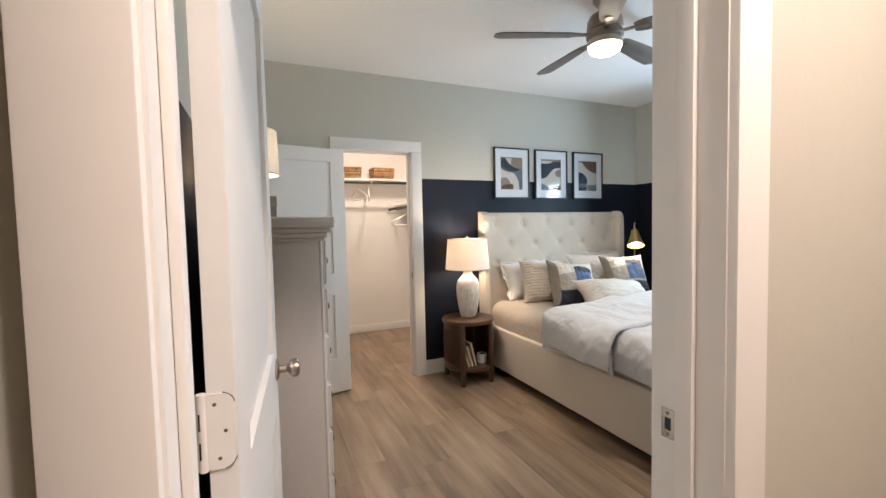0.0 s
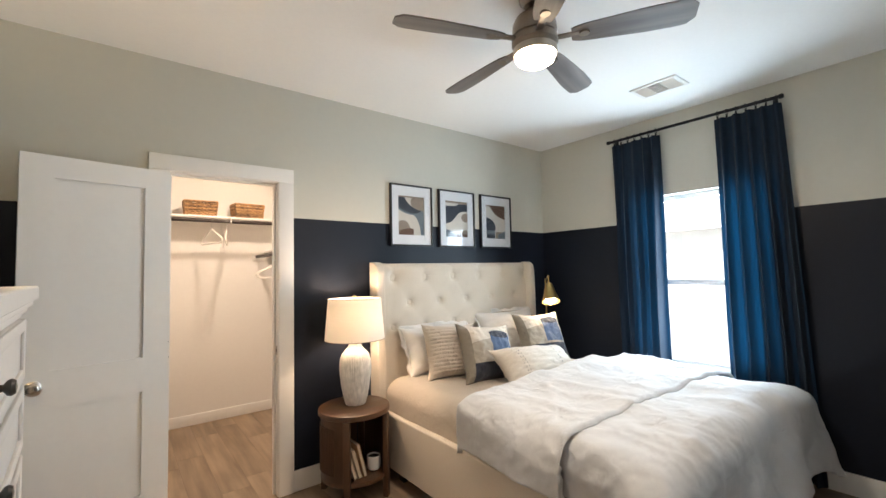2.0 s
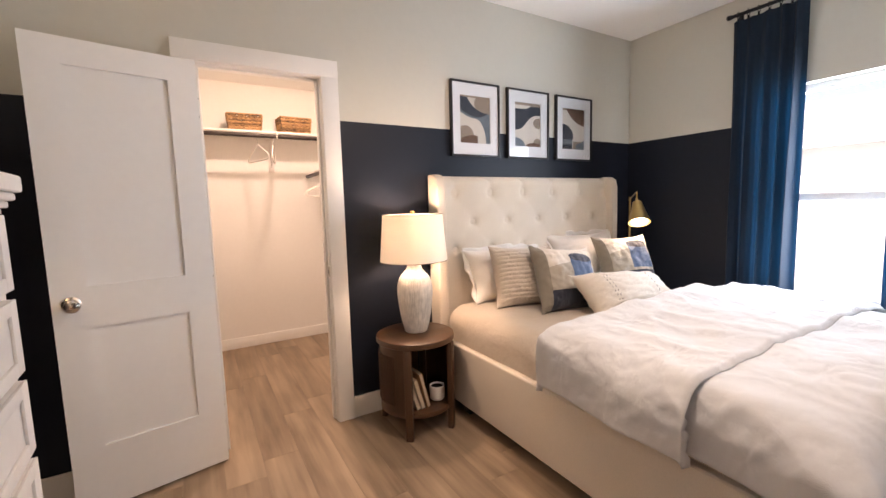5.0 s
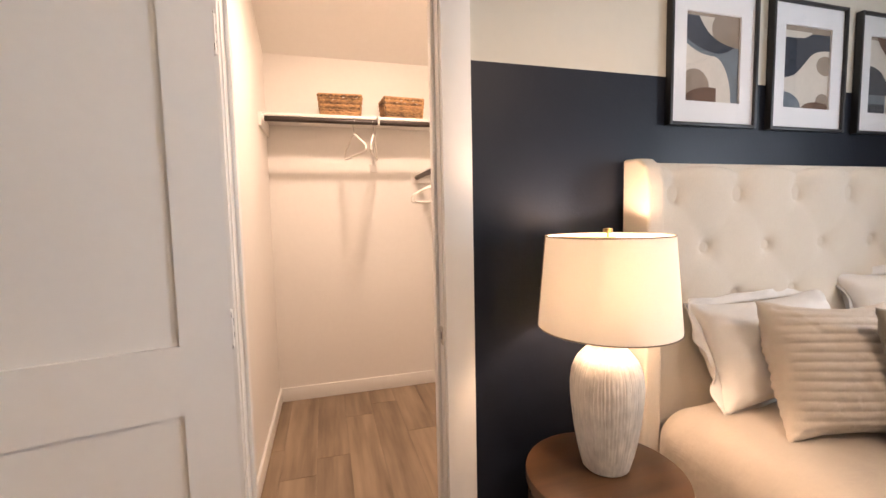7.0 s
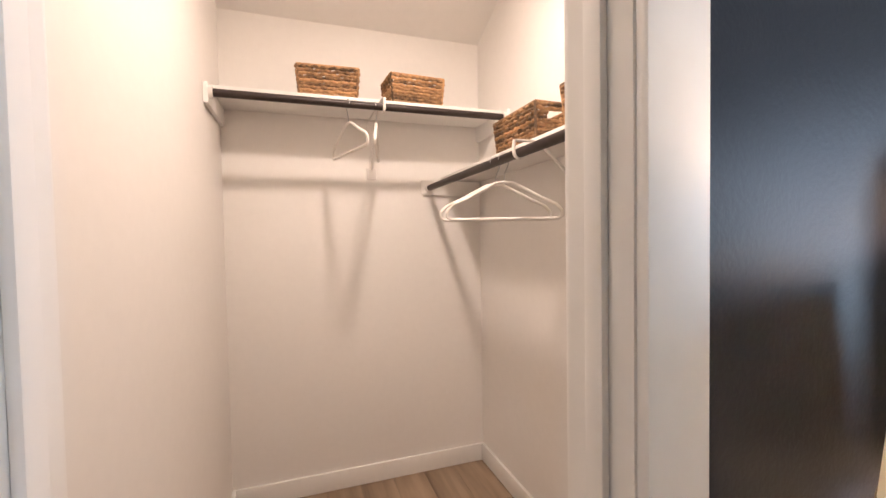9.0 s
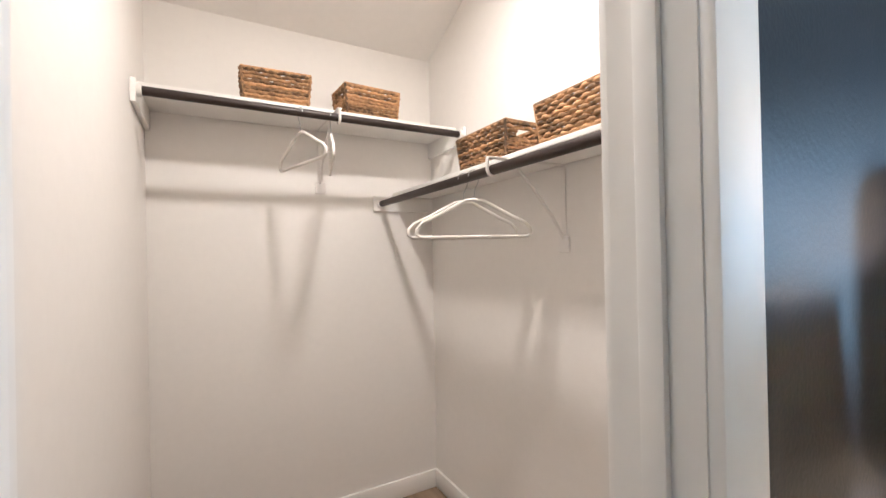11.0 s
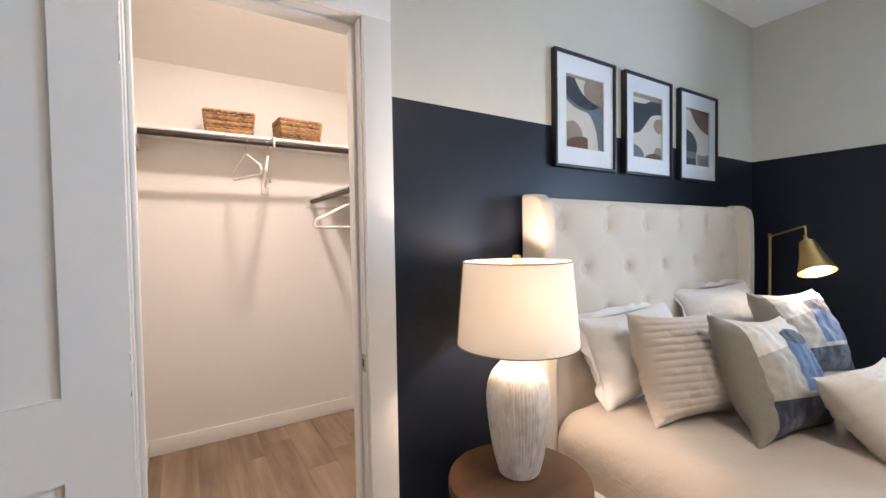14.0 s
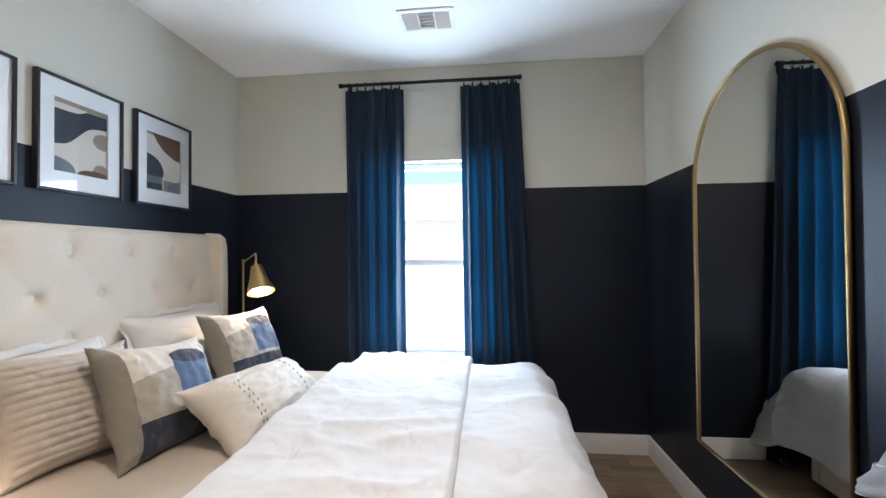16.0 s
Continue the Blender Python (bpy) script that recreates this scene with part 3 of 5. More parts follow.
def curtain(y0, y1, b0, b1, seed):
    """A pleated panel on rings between y0 and y1; b0 and b1 are its ends at the floor."""
    t = thing("curtain", pose(4.53, 0, 0), "floor-length deep teal navy curtain panel in soft pleats", "curtain", "curtains at the window")
    rnd = random.Random(seed)
    ph = [rnd.uniform(0, 6.3) for _ in range(6)]
    n = 5.0

    def f(u, v):
        z = 2.53 - 2.51 * v
        warp = u + 0.022 * math.sin(2 * math.pi * u * 1.5 + ph[0]) * (0.4 + 0.6 * v) + 0.010 * math.sin(2 * math.pi * u * 3.4 + ph[4]) * v
        y = (y0 + (y1 - y0) * warp) * (1 - v) + (b0 + (b1 - b0) * warp) * v
        depth = (0.030 + 0.013 * math.sin(4.3 * u + ph[1])) * (0.45 + 0.75 * min(1, v * 2.5))
        a = 2 * math.pi * n * u + ph[2] + 0.45 * math.sin(2.0 * v + ph[3]) + 0.5 * math.sin(7 * u + ph[5])
        # full rounded folds with sharper valleys
        x = depth * (math.sin(a) + 0.25 * math.cos(2 * a)) + 0.006 * math.sin(3 * a + 2 * v + ph[0]) * v + 0.007 * math.sin(8 * v + 7 * u)
        return (x - 0.006, y, z)
    part("cloth", grid(150, 48, f), CURTAIN, t, angle=180)
    for k in range(7):
        u = (k + 0.5) / 7
        y = y0 + (y1 - y0) * u
        ring = [(0.019 * math.cos(a), y, 2.566 + 0.021 * math.sin(a)) for a in [2 * math.pi * i / 18 for i in range(18)]]
        part("ring", tube(ring, 0.0022, 6, True), BLACK_METAL, t)
        part("clip", box(-0.003, 0.003, y - 0.006, y + 0.006, 2.522, 2.548, 0.001), BLACK_METAL, t)
    return t


curtain(3.120, 2.690, 3.105, 2.680, 3)
curtain(2.295, 1.880, 2.285, 1.765, 8)


# ---- ceiling fan and vent ----
fan = thing("ceiling_fan", pose(2.52, 2.34, 0.03), "nickel ceiling fan with five smoked oak blades and lit globe", "ceiling fan")
part("canopy", lathe([(0, H - 0.03), (0.068, H - 0.03), (0.066, H - 0.045), (0.045, H - 0.068), (0.014, H - 0.072), (0, H - 0.072)], 32), BRONZE, fan)
part("downrod", lathe([(0, H - 0.07), (0.0125, H - 0.07), (0.0125, 2.60), (0, 2.60)], 16), BRONZE, fan)
part("motor_housing", lathe([(0, 2.625), (0.030, 2.620), (0.045, 2.600), (0.085, 2.575), (0.100, 2.545), (0.104, 2.505), (0.104, 2.490), (0.098, 2.486),
                             (0.098, 2.478), (0.106, 2.474), (0.106, 2.452), (0.098, 2.446), (0.096, 2.430), (0.0, 2.430)], 48), BRONZE, fan, angle=50)
part("light_ring", lathe([(0.088, 2.432), (0.100, 2.430), (0.102, 2.405), (0.098, 2.398), (0.088, 2.400)], 48), NICKEL, fan)
part("globe", lathe([(0.094, 2.402), (0.094, 2.392), (0.085, 2.372), (0.060, 2.357), (0.030, 2.350), (0, 2.348)], 40), GLOBE, fan, "lit frosted glass globe")


def blade_shape():
    bm = bmesh.new()
    n = 16
    rows = []
    for i in range(n + 1):
        s = i / n
        x = 0.165 + 0.50 * s
        half = 0.046 + 0.022 * min(1, s * 1.6)
        if s > 0.9:
            half *= math.sqrt(max(0.02, 1 - ((s - 0.9) / 0.1) ** 2 * 0.75))
        if s < 0.08:
            half *= 0.75 + 0.25 * s / 0.08
        tilt = math.tan(radians(12))
        rows.append([bm.verts.new((x, yy * half, 2.470 - yy * half * tilt)) for yy in (-1, -0.5, 0, 0.5, 1)])
    for a, b in zip(rows, rows[1:]):
        for k in range(4):
            bm.faces.new((a[k], b[k], b[k + 1], a[k + 1]))
    return solid(bm, 0.007)


for k in range(5):
    r = pose(0, 0, 0, 0, 0, 15 + 72 * k)
    b = part("blade", blade_shape(), BLADE, fan, "smoked oak fan blade")
    b.matrix_local = r
    iron = part("blade_iron", join(box(0.085, 0.225, -0.016, 0.016, 2.462, 2.472, 0.004), moved(lathe([(0, -0.004), (0.022, -0.004), (0.024, 0.003), (0, 0.005)], 20), pose(0.22, 0, 2.462))), BRONZE, b)

v = thing("ceiling_vent", pose(4.000, 2.447, H), "white ceiling air vent with angled slats", "air vent")
part("backing", box(-0.085, 0.085, -0.135, 0.135, -0.002, 0.001), VENT_DARK, v, smooth=False)
part("vent_frame", join(box(-0.11, 0.11, -0.16, -0.135, -0.010, 0, 0.003), box(-0.11, 0.11, 0.135, 0.16, -0.010, 0, 0.003),
                        box(-0.11, -0.085, -0.135, 0.135, -0.010, 0, 0.003), box(0.085, 0.11, -0.135, 0.135, -0.010, 0, 0.003)), BRACKET, v)
for k in range(3):
    y = -0.09 + 0.09 * k
    for i in range(5):
        part("slat", moved(box(-0.0008, 0.0008, -0.042, 0.042, -0.011, 0.011), Matrix.Translation((-0.068 + 0.034 * i, y, -0.008)) @ pose(0, 0, 0, 0, 40 if k == 1 else -40, 0)), BRACKET, v, smooth=False)
for y in (-0.045, 0.045):
    part("divider", box(-0.085, 0.085, y - 0.003, y + 0.003, -0.012, -0.001), BRACKET, v, smooth=False)


# ---- bed ----
BX0, BX1, BY0 = 2.505, 4.215, 1.80
bed = thing("bed", pose(0, 0, 0), "cream linen bed with a tall button-tufted wingback headboard", "bed")
part("side_rail", box(BX0, BX0 + 0.06, BY0, 3.85, 0.075, 0.445, 0.016, 3), LINEN, bed)
part("side_rail", box(BX1 - 0.06, BX1, BY0, 3.85, 0.075, 0.445, 0.016, 3), LINEN, bed)
part("foot_rail", box(BX0 + 0.06, BX1 - 0.06, BY0, BY0 + 0.06, 0.075, 0.445, 0.016, 3), LINEN, bed)
part("slat_base", box(BX0 + 0.06, BX1 - 0.06, BY0 + 0.06, 3.86, 0.25, 0.33), LEGWOOD, bed, smooth=False)
for x in (BX0 + 0.05, BX1 - 0.11):
    for y in (BY0 + 0.05, 3.60):
        part("leg", box(x, x + 0.06, y, y + 0.06, 0, 0.078, 0.003), LEGWOOD, bed)
HB0, HB1, HBT = 2.500, 4.272, 1.506
BUTTONS = [(2.680 + 0.301 * k, z) for z in (1.380, 1.005) for k in range(6)] + [(2.8305 + 0.301 * k, z) for z in (1.190, 0.820) for k in range(5)]


def head_panel(u, v):
    x = HB0 + 0.05 + (HB1 - HB0 - 0.10) * u
    z = 0.10 + (HBT - 0.012 - 0.10) * v
    y = 3.897
    puff = 0.0
    for bx, bz in BUTTONS:
        r2 = (x - bx) ** 2 + (z - bz) ** 2
        puff += 0.022 * math.exp(-r2 / 0.00035) + 0.016 * math.exp(-r2 / 0.0020) + 0.008 * math.exp(-r2 / 0.010)
        dx, dz = abs(x - bx), abs(z - bz)
        if dx < 0.1505 and dz < 0.188:
            puff += 0.0009 * math.exp(-((dx / 0.1505 - dz / 0.188) ** 2) / 0.02) * (1 - dx / 0.1505)
        if bz > 1.3 and z > bz:
            puff += 0.007 * math.exp(-(dx / 0.024) ** 2) * min(1.0, (z - bz) / 0.02) + 0.008 * math.exp(-(dx / 0.07) ** 2) * min(1.0, (z - bz) / 0.03)
    y += puff
    edge = min(1.0, (1 - v) / 0.035)
    y += 0.035 * (1 - math.sqrt(max(0.0, 1 - (1 - edge) ** 2)))
    y += 0.004 * noise.noise((x * 9, z * 9, 0))
    # the pleats pull the top edge into shallow scallops
    z -= 0.010 * max(0.0, (v - 0.93) / 0.07) * math.exp(-(((x - 2.680 + 0.1505) % 0.301 - 0.1505) / 0.045) ** 2)
    return (x, y, z)


bm = grid(260, 190, head_panel)
part("headboard_panel", bm, LINEN, bed, "tufted cream linen panel", angle=180)
part("headboard_back", box(HB0 + 0.03, HB1 - 0.03, 3.925, 3.962, 0.09, HBT - 0.006, 0.012, 2), LINEN, bed)
for x0, x1 in ((HB0, HB0 + 0.068), (HB1 - 0.068, HB1)):
    bm = bmesh.new()
    prof = []
    for y, z in ((3.962, 0.06), (3.842, 0.06), (3.836, 0.30), (3.834, 1.20), (3.838, 1.42), (3.852, 1.480), (3.89, 1.508), (3.962, 1.512)):
        prof.append((y, z))
    a = [bm.verts.new((x0, y, z)) for y, z in prof]
    b = [bm.verts.new((x1, y, z)) for y, z in prof]
    bm.faces.new(a)
    bm.faces.new(b[::-1])
    for i in range(len(prof)):
        k = (i + 1) % len(prof)
        bm.faces.new((a[i], a[k], b[k], b[i]))
    bmesh.ops.recalc_face_normals(bm, faces=bm.faces[:])
    bmesh.ops.bevel(bm, geom=bm.edges[:], offset=0.014, segments=4, profile=0.6, affect="EDGES")
    part("wing", bm, LINEN, bed, angle=60)
for bx, bz in BUTTONS:
    u, v = (bx - HB0 - 0.05) / (HB1 - HB0 - 0.10), (bz - 0.10) / (HBT - 0.012 - 0.10)
    part("button", moved(lathe([(0, 0.003), (0.004, 0.0025), (0.006, 0.000), (0.006, -0.004), (0, -0.004)], 14), Matrix.Translation(Vector(head_panel(u, v)) + Vector((0, -0.002, 0))) @ pose(0, 0, 0, 90, 0, 0)), LINEN, bed)


def soft_box(x0, x1, y0, y1, z0, z1, r, n=8, puff=0.0, seed=0.0, wr=0.004):
    """A mattress-like block with round edges, a slight crown and small creases."""
    bm = box(x0, x1, y0, y1, z0, z1)
    bmesh.ops.bevel(bm, geom=bm.edges[:], offset=r, segments=n, profile=0.5, affect="EDGES")
    bmesh.ops.subdivide_edges(bm, edges=[e for e in bm.edges if e.calc_length() > 0.3], cuts=64, use_grid_fill=True)
    bm.normal_update()
    cx, cy = (x0 + x1) / 2, (y0 + y1) / 2
    for v in bm.verts:
        if v.co.z > (z0 + z1) / 2:
            k = max(0, 1 - ((v.co.x - cx) / (x1 - x0) * 2) ** 2) * max(0, 1 - ((v.co.y - cy) / (y1 - y0) * 2) ** 2)
            v.co.z += puff * k
        v.co += v.normal * wr * (1.5 * noise.noise((v.co.x * 4 + seed, v.co.y * 4, v.co.z * 6)) + 0.7 * noise.noise((v.co.x * 11 + seed, v.co.y * 8, v.co.z * 5)) + 0.3 * noise.noise((v.co.x * 9, v.co.y * 34, v.co.z * 3)))
    return bm


mat = thing("mattress", pose(0, 0, 0), "thick mattress in a cream fitted cotton sheet on the bed", "mattress")
part("sheet_cover", soft_box(2.540, 4.180, 1.865, 3.885, 0.335, 0.662, 0.125, 9, 0.012, 2.0), SHEET, mat, "cream cotton sheet", angle=180)


def duvet_cover(y_head, y_foot, z_top, left, right, foot, seed, x_in=0.0, roll=0.0):
    """A puffy cover that lies on the mattress and falls over its sides and foot."""
    xa, xb = 2.645 - x_in, 4.075 + x_in
    wide, long = xb - xa, y_head - y_foot
    R = 0.15

    def drop(d, flare):
        # distance past the edge becomes first a quarter round, then a fall
        q = R * math.pi / 2
        if d <= 0:
            return 0.0, 0.0
        if d < q:
            a = d / R
            return R * math.sin(a), R * (1 - math.cos(a))
        return R + flare * (d - q), R + (d - q)

    def f(u, v):
        # u runs across with both falls, v from head to foot fall
        s = -left + (wide + left + right) * u
        t = (long + foot) * v
        ox, dz1 = drop(-s, 0.05) if s < 0 else (drop(s - wide, 0.50) if s > wide else (0, 0))
        # the loose corners at the foot stand out further
        out = 1 + (1.15 if s > wide else 0.25) * min(1.0, max(0.0, (t / (long + 0.01) - 0.35) / 0.65)) ** 1.5
        x = xa + min(max(s, 0), wide) + (-ox if s < 0 else ox) * out
        oy, dz2 = drop(t - long, 0.12) if t > long else (0, 0)
        y = y_head - min(t, long) - oy
        fall = max(dz1, dz2) + 0.35 * min(dz1, dz2)
        z = z_top - fall + 0.028 * max(0.0, 1 - (2 * s / wide - 1) ** 2)
        w = s - x_in
        h = t - y_head + 2.89
        n1 = noise.noise((w * 2.4 + seed, h * 2.6, 1.3))
        n2 = noise.noise((w * 7 + 4 + seed, h * 6, 2.1))
        n3 = noise.ridged_multi_fractal((w * 3.1 + seed, h * 2.2 - w * 0.8, 0.7), 0.9, 2.1, 4, 1.0, 2.0)
        bulge = 0.030 * n1 + 0.010 * n2 + 0.015 * (n3 - 1.2) + 0.004 * noise.noise((w * 15 + seed, h * 13, 5.1))
        # gathered tucks, sewn in staggered rows, with creases that run out from each
        row = math.floor(h / 0.34)
        cw = (math.floor((w - 0.22 * (row % 2)) / 0.44) + 0.5) * 0.44 + 0.22 * (row % 2)
        ch = (row + 0.5) * 0.34
        pull = 0.5 + noise.noise((cw * 3.1, ch * 2.7, 4.2))
        dw, dh = w - cw - 0.05 * noise.noise((cw * 5, ch * 5, 1.0)), h - ch - 0.05 * noise.noise((cw * 5, ch * 5, 9.0))
        rr = math.hypot(dw, dh)
        star = noise.noise((3.2 * math.cos(math.atan2(dh, dw)) + 7 * cw, 3.2 * math.sin(math.atan2(dh, dw)) + 7 * ch, rr * 6))
        bulge += pull * (0.013 * star * math.exp(-rr / 0.075) * min(1.0, rr / 0.025) - 0.008 * math.exp(-(rr / 0.03) ** 2))
        ripple = 0.0
        if dz1 > R:
            ripple += 0.030 * math.sin(h * 11 + 2.5 * n1 + seed) * min(1, (dz1 - R) / 0.2)
        if dz2 > R:
            ripple += 0.032 * math.sin(w * 10 + 2.5 * n1 + seed) * min(1, (dz2 - R) / 0.2)
        if foot == 0.0:
            z -= 0.020 * max(0.0, (v - 0.965) / 0.035) ** 2
        edge = min(1.0, v / 0.03)
        z -= 0.030 * (1 - math.sqrt(max(0, 1 - (1 - edge) ** 2)))
        if dz1 > 0 and dz1 >= dz2:
            x += (bulge + ripple + 0.02) * (-1 if s < 0 else 1)
        elif dz2 > 0:
            y -= bulge + ripple + 0.02
        z += bulge * (1 if fall < R else 0.4) + roll * math.exp(-(t / 0.3) ** 2) * (fall < R)
        return (x, y, z)
    return solid(grid(230, 200, f), -0.030)


duv = thing("duvet", pose(0, 0, 0), "rumpled white cotton duvet spread over the foot half of the bed", "duvet")
part("lower_cover", duvet_cover(2.42, 1.945, 0.718, 0.315, 0.60, 0.58, 9.0), DUVET, duv, angle=180)
part("turned_back_fold", duvet_cover(2.89, 2.215, 0.738, 0.335, 0.42, 0.0, 9.0, 0.026, 0.03), DUVET, duv, angle=180)


def pillow(name, w, h, t, m, mats, label, mat_of=None, group="pillows on the bed", flange=0.0, ribs=0, seed=0.0, ears=0.05, n=44):
    """A stuffed pillow, w across and h tall, standing on its lower edge; its face looks along -y."""
    def side(sgn):
        def f(u, v):
            a, b = 2 * u - 1, 2 * v - 1
            k = (max(0, 1 - abs(a) ** 2.6) * max(0, 1 - abs(b) ** 2.6)) ** 0.55
            pinch = 1 - 0.10 * (1 - abs(b) ** 2) * abs(a) ** 3
            pinch2 = 1 - 0.10 * (1 - abs(a) ** 2) * abs(b) ** 3
            x = a * w / 2 * pinch * (1 + ears * (abs(a * b)) ** 3)
            z = b * h / 2 * pinch2 * (1 + ears * (abs(a * b)) ** 3)
            y = -sgn * (t / 2 * k)
            cr = 0.012 * noise.noise((a * 2.2 + seed, b * 2.2, sgn)) + 0.006 * noise.noise((a * 6 + seed, b * 6, sgn + 3))
            cr += 0.006 * (noise.ridged_multi_fractal((a * 1.6 + seed, b * 1.1 + 0.5 * a, sgn), 0.9, 2.1, 3, 1.0, 2.0) - 1.2)
            cr += 0.010 * math.exp(-((abs(a) - abs(b)) ** 2) / 0.02) * (abs(a) > 0.55) * noise.noise((a * 9 + seed, b * 9, 5))
            if ribs:
                cr += 0.0085 * abs(math.sin(math.pi * ribs * (v + 0.006 * math.sin(5 * u)))) ** 0.7 * min(1, 1.6 * k)
            y -= sgn * cr * (k > 0.02)
            return (x, y, z + h / 2)
        return f
    ob = thing(name, m, label, "pillow", group)
    bm = join(grid(n, n, side(1), mat_of), grid(n, n, side(-1), (lambda u, v: mat_of(u, v)) if mat_of else None))
    bmesh.ops.remove_doubles(bm, verts=bm.verts[:], dist=0.0006)
    bmesh.ops.recalc_face_normals(bm, faces=bm.faces[:])
    part("cover", bm, mats, ob, angle=180)
    if flange:
        def rim(u, v):
            a = 2 * math.pi * u
            c, s = math.cos(a), math.sin(a)
            q = 1 / max(abs(c), abs(s)) * 0.93
            e = 1 + (flange * v) / (w / 2)
            wav = 0.016 * v * math.sin(7 * a + seed) + 0.007 * v * math.sin(16 * a)
            q *= 1 + 0.014 * v * math.sin(10 * a + 2 * seed) + 0.012 * v * math.sin(5 * a)
            return (c * q * w / 2 * e, wav, s * q * h / 2 * (1 + flange * v / (h / 2)) + h / 2)
        part("flange", solid(grid(160, 4, rim), 0.003), mats, ob, angle=180)
    return ob


pillow("pillow", 0.70, 0.365, 0.24, pose(3.06, 3.74, 0.662, -24, 0, 4), [SHAM], "white cotton sleeping pillow with a flanged edge against the headboard", flange=0.035, seed=1.0)
pillow("pillow", 0.70, 0.42, 0.24, pose(3.86, 3.74, 0.662, -22, 0, -3), [SHAM], "white cotton sleeping pillow with a flanged edge against the headboard", flange=0.035, seed=4.0)
pillow("pillow", 0.43, 0.40, 0.23, pose(2.945, 3.490, 0.655, -23, 3, -12), [KNIT], "oat ribbed knit throw pillow leaning on the white pillow", ribs=15, seed=2.0, n=128)


def colour_block(u, v):
    """Patchwork: ivory top, taupe middle and side, denim upper part, ink foot."""
    if u < 0.11:
        return 4
    if v < 0.29:
        return 3
    if u > 0.88 and v > 0.34:
        return 1
    if u > 0.45:
        if ((u - 0.665) / 0.22) ** 2 + ((v - 0.78) / 0.08) ** 2 < 1:
            return 3
        return 2 if 0.33 < v < 0.79 else (1 if v >= 0.79 else 0)
    return 1 if v > 0.60 + 0.20 * u else 0


pillow("pillow", 0.45, 0.42, 0.22, pose(3.085, 3.250, 0.645, -26, 6, -7), [TAUPE, IVORY, DENIM, INK, MUSHROOM], "colour-block throw pillow in taupe, ivory, denim blue and ink", colour_block, seed=3.0, n=90)
pillow("pillow", 0.45, 0.42, 0.22, pose(3.90, 3.42, 0.655, -26, 0, -16), [TAUPE, IVORY, DENIM, INK, MUSHROOM], "colour-block throw pillow in taupe, ivory, denim blue and ink", colour_block, seed=6.0, n=90)
lum = pillow("lumbar_pillow", 0.74, 0.31, 0.24, pose(3.335, 2.945, 0.650, -48, 5, 0), [IVORY], "long ivory lumbar pillow with rows of dark stitching", seed=5.0, n=72)


def lumbar_face(u, v):
    a, b = 2 * u - 1, 2 * v - 1
    k = (max(0, 1 - abs(a) ** 2.6) * max(0, 1 - abs(b) ** 2.6)) ** 0.55
    return Vector((a * 0.37 * 0.97, -(0.117 * k) - 0.010, 0.155 + b * 0.155 * 0.97))


for u in (0.150, 0.178, 0.64):
    bms = []
    for i in range(9):
        v0 = 0.12 + i * 0.085
        p, q = lumbar_face(u, v0), lumbar_face(u + 0.006, v0 + 0.03)
        bms.append(tube([p, q], 0.0016, 5))
    part("stitching", join(*bms), STITCH, lum, "dark stitched row")


# ---- nightstand and what stands on it ----
NX, NY = 2.25, 3.715
ns = thing("nightstand", pose(NX, NY, 0), "round walnut nightstand with slatted sides and an open shelf", "nightstand")
part("top", lathe([(0, 0.560), (0.222, 0.560), (0.230, 0.556), (0.232, 0.548), (0.232, 0.528), (0.228, 0.524), (0, 0.524)], 64), WALNUT, ns)
part("shelf", lathe([(0, 0.150), (0.215, 0.150), (0.217, 0.146), (0.217, 0.128), (0.213, 0.124), (0, 0.124)], 64), WALNUT, ns)
for a in (232, 308, 128, 52):
    c, s = math.cos(radians(a)), math.sin(radians(a))
    lg = moved(box(-0.021, 0.021, -0.016, 0.016, 0, 0.524, 0.004), Matrix.Translation((0.222 * c, 0.222 * s, 0)) @ pose(0, 0, 0, 0, 0, a + 90))
    part("leg", lg, WALNUT_V, ns)


def curved_panel(a0, a1, r, z0, z1, t):
    def f(u, v):
        a = radians(a0 + (a1 - a0) * u)
        return (r * math.cos(a), r * math.sin(a), z0 + (z1 - z0) * v)
    return solid(grid(24, 1, f), t)


for a0, a1 in ((135, 225), (-45, 45), (60, 120)):
    side = part("side_panel", curved_panel(a0, a1, 0.216, 0.125, 0.526, 0.008), WALNUT_V, ns)
    if a0 == 60:
        continue
    bms = []
    for i in range(15):
        a = radians(a0 + 17 + (a1 - a0 - 34) * i / 14)
        bms.append(tube([(0.219 * math.cos(a), 0.219 * math.sin(a), 0.19), (0.219 * math.cos(a), 0.219 * math.sin(a), 0.47)], 0.0034, 6))
    for z in [0.19 + 0.28 * i / 16 for i in range(17)]:
        bms.append(tube([(0.220 * math.cos(radians(a0 + 17 + (a1 - a0 - 34) * i / 12)), 0.220 * math.sin(radians(a0 + 17 + (a1 - a0 - 34) * i / 12)), z) for i in range(13)], 0.0026, 5))
    part("cane_weave", join(*bms), WALNUT_V, side, "woven walnut cane")

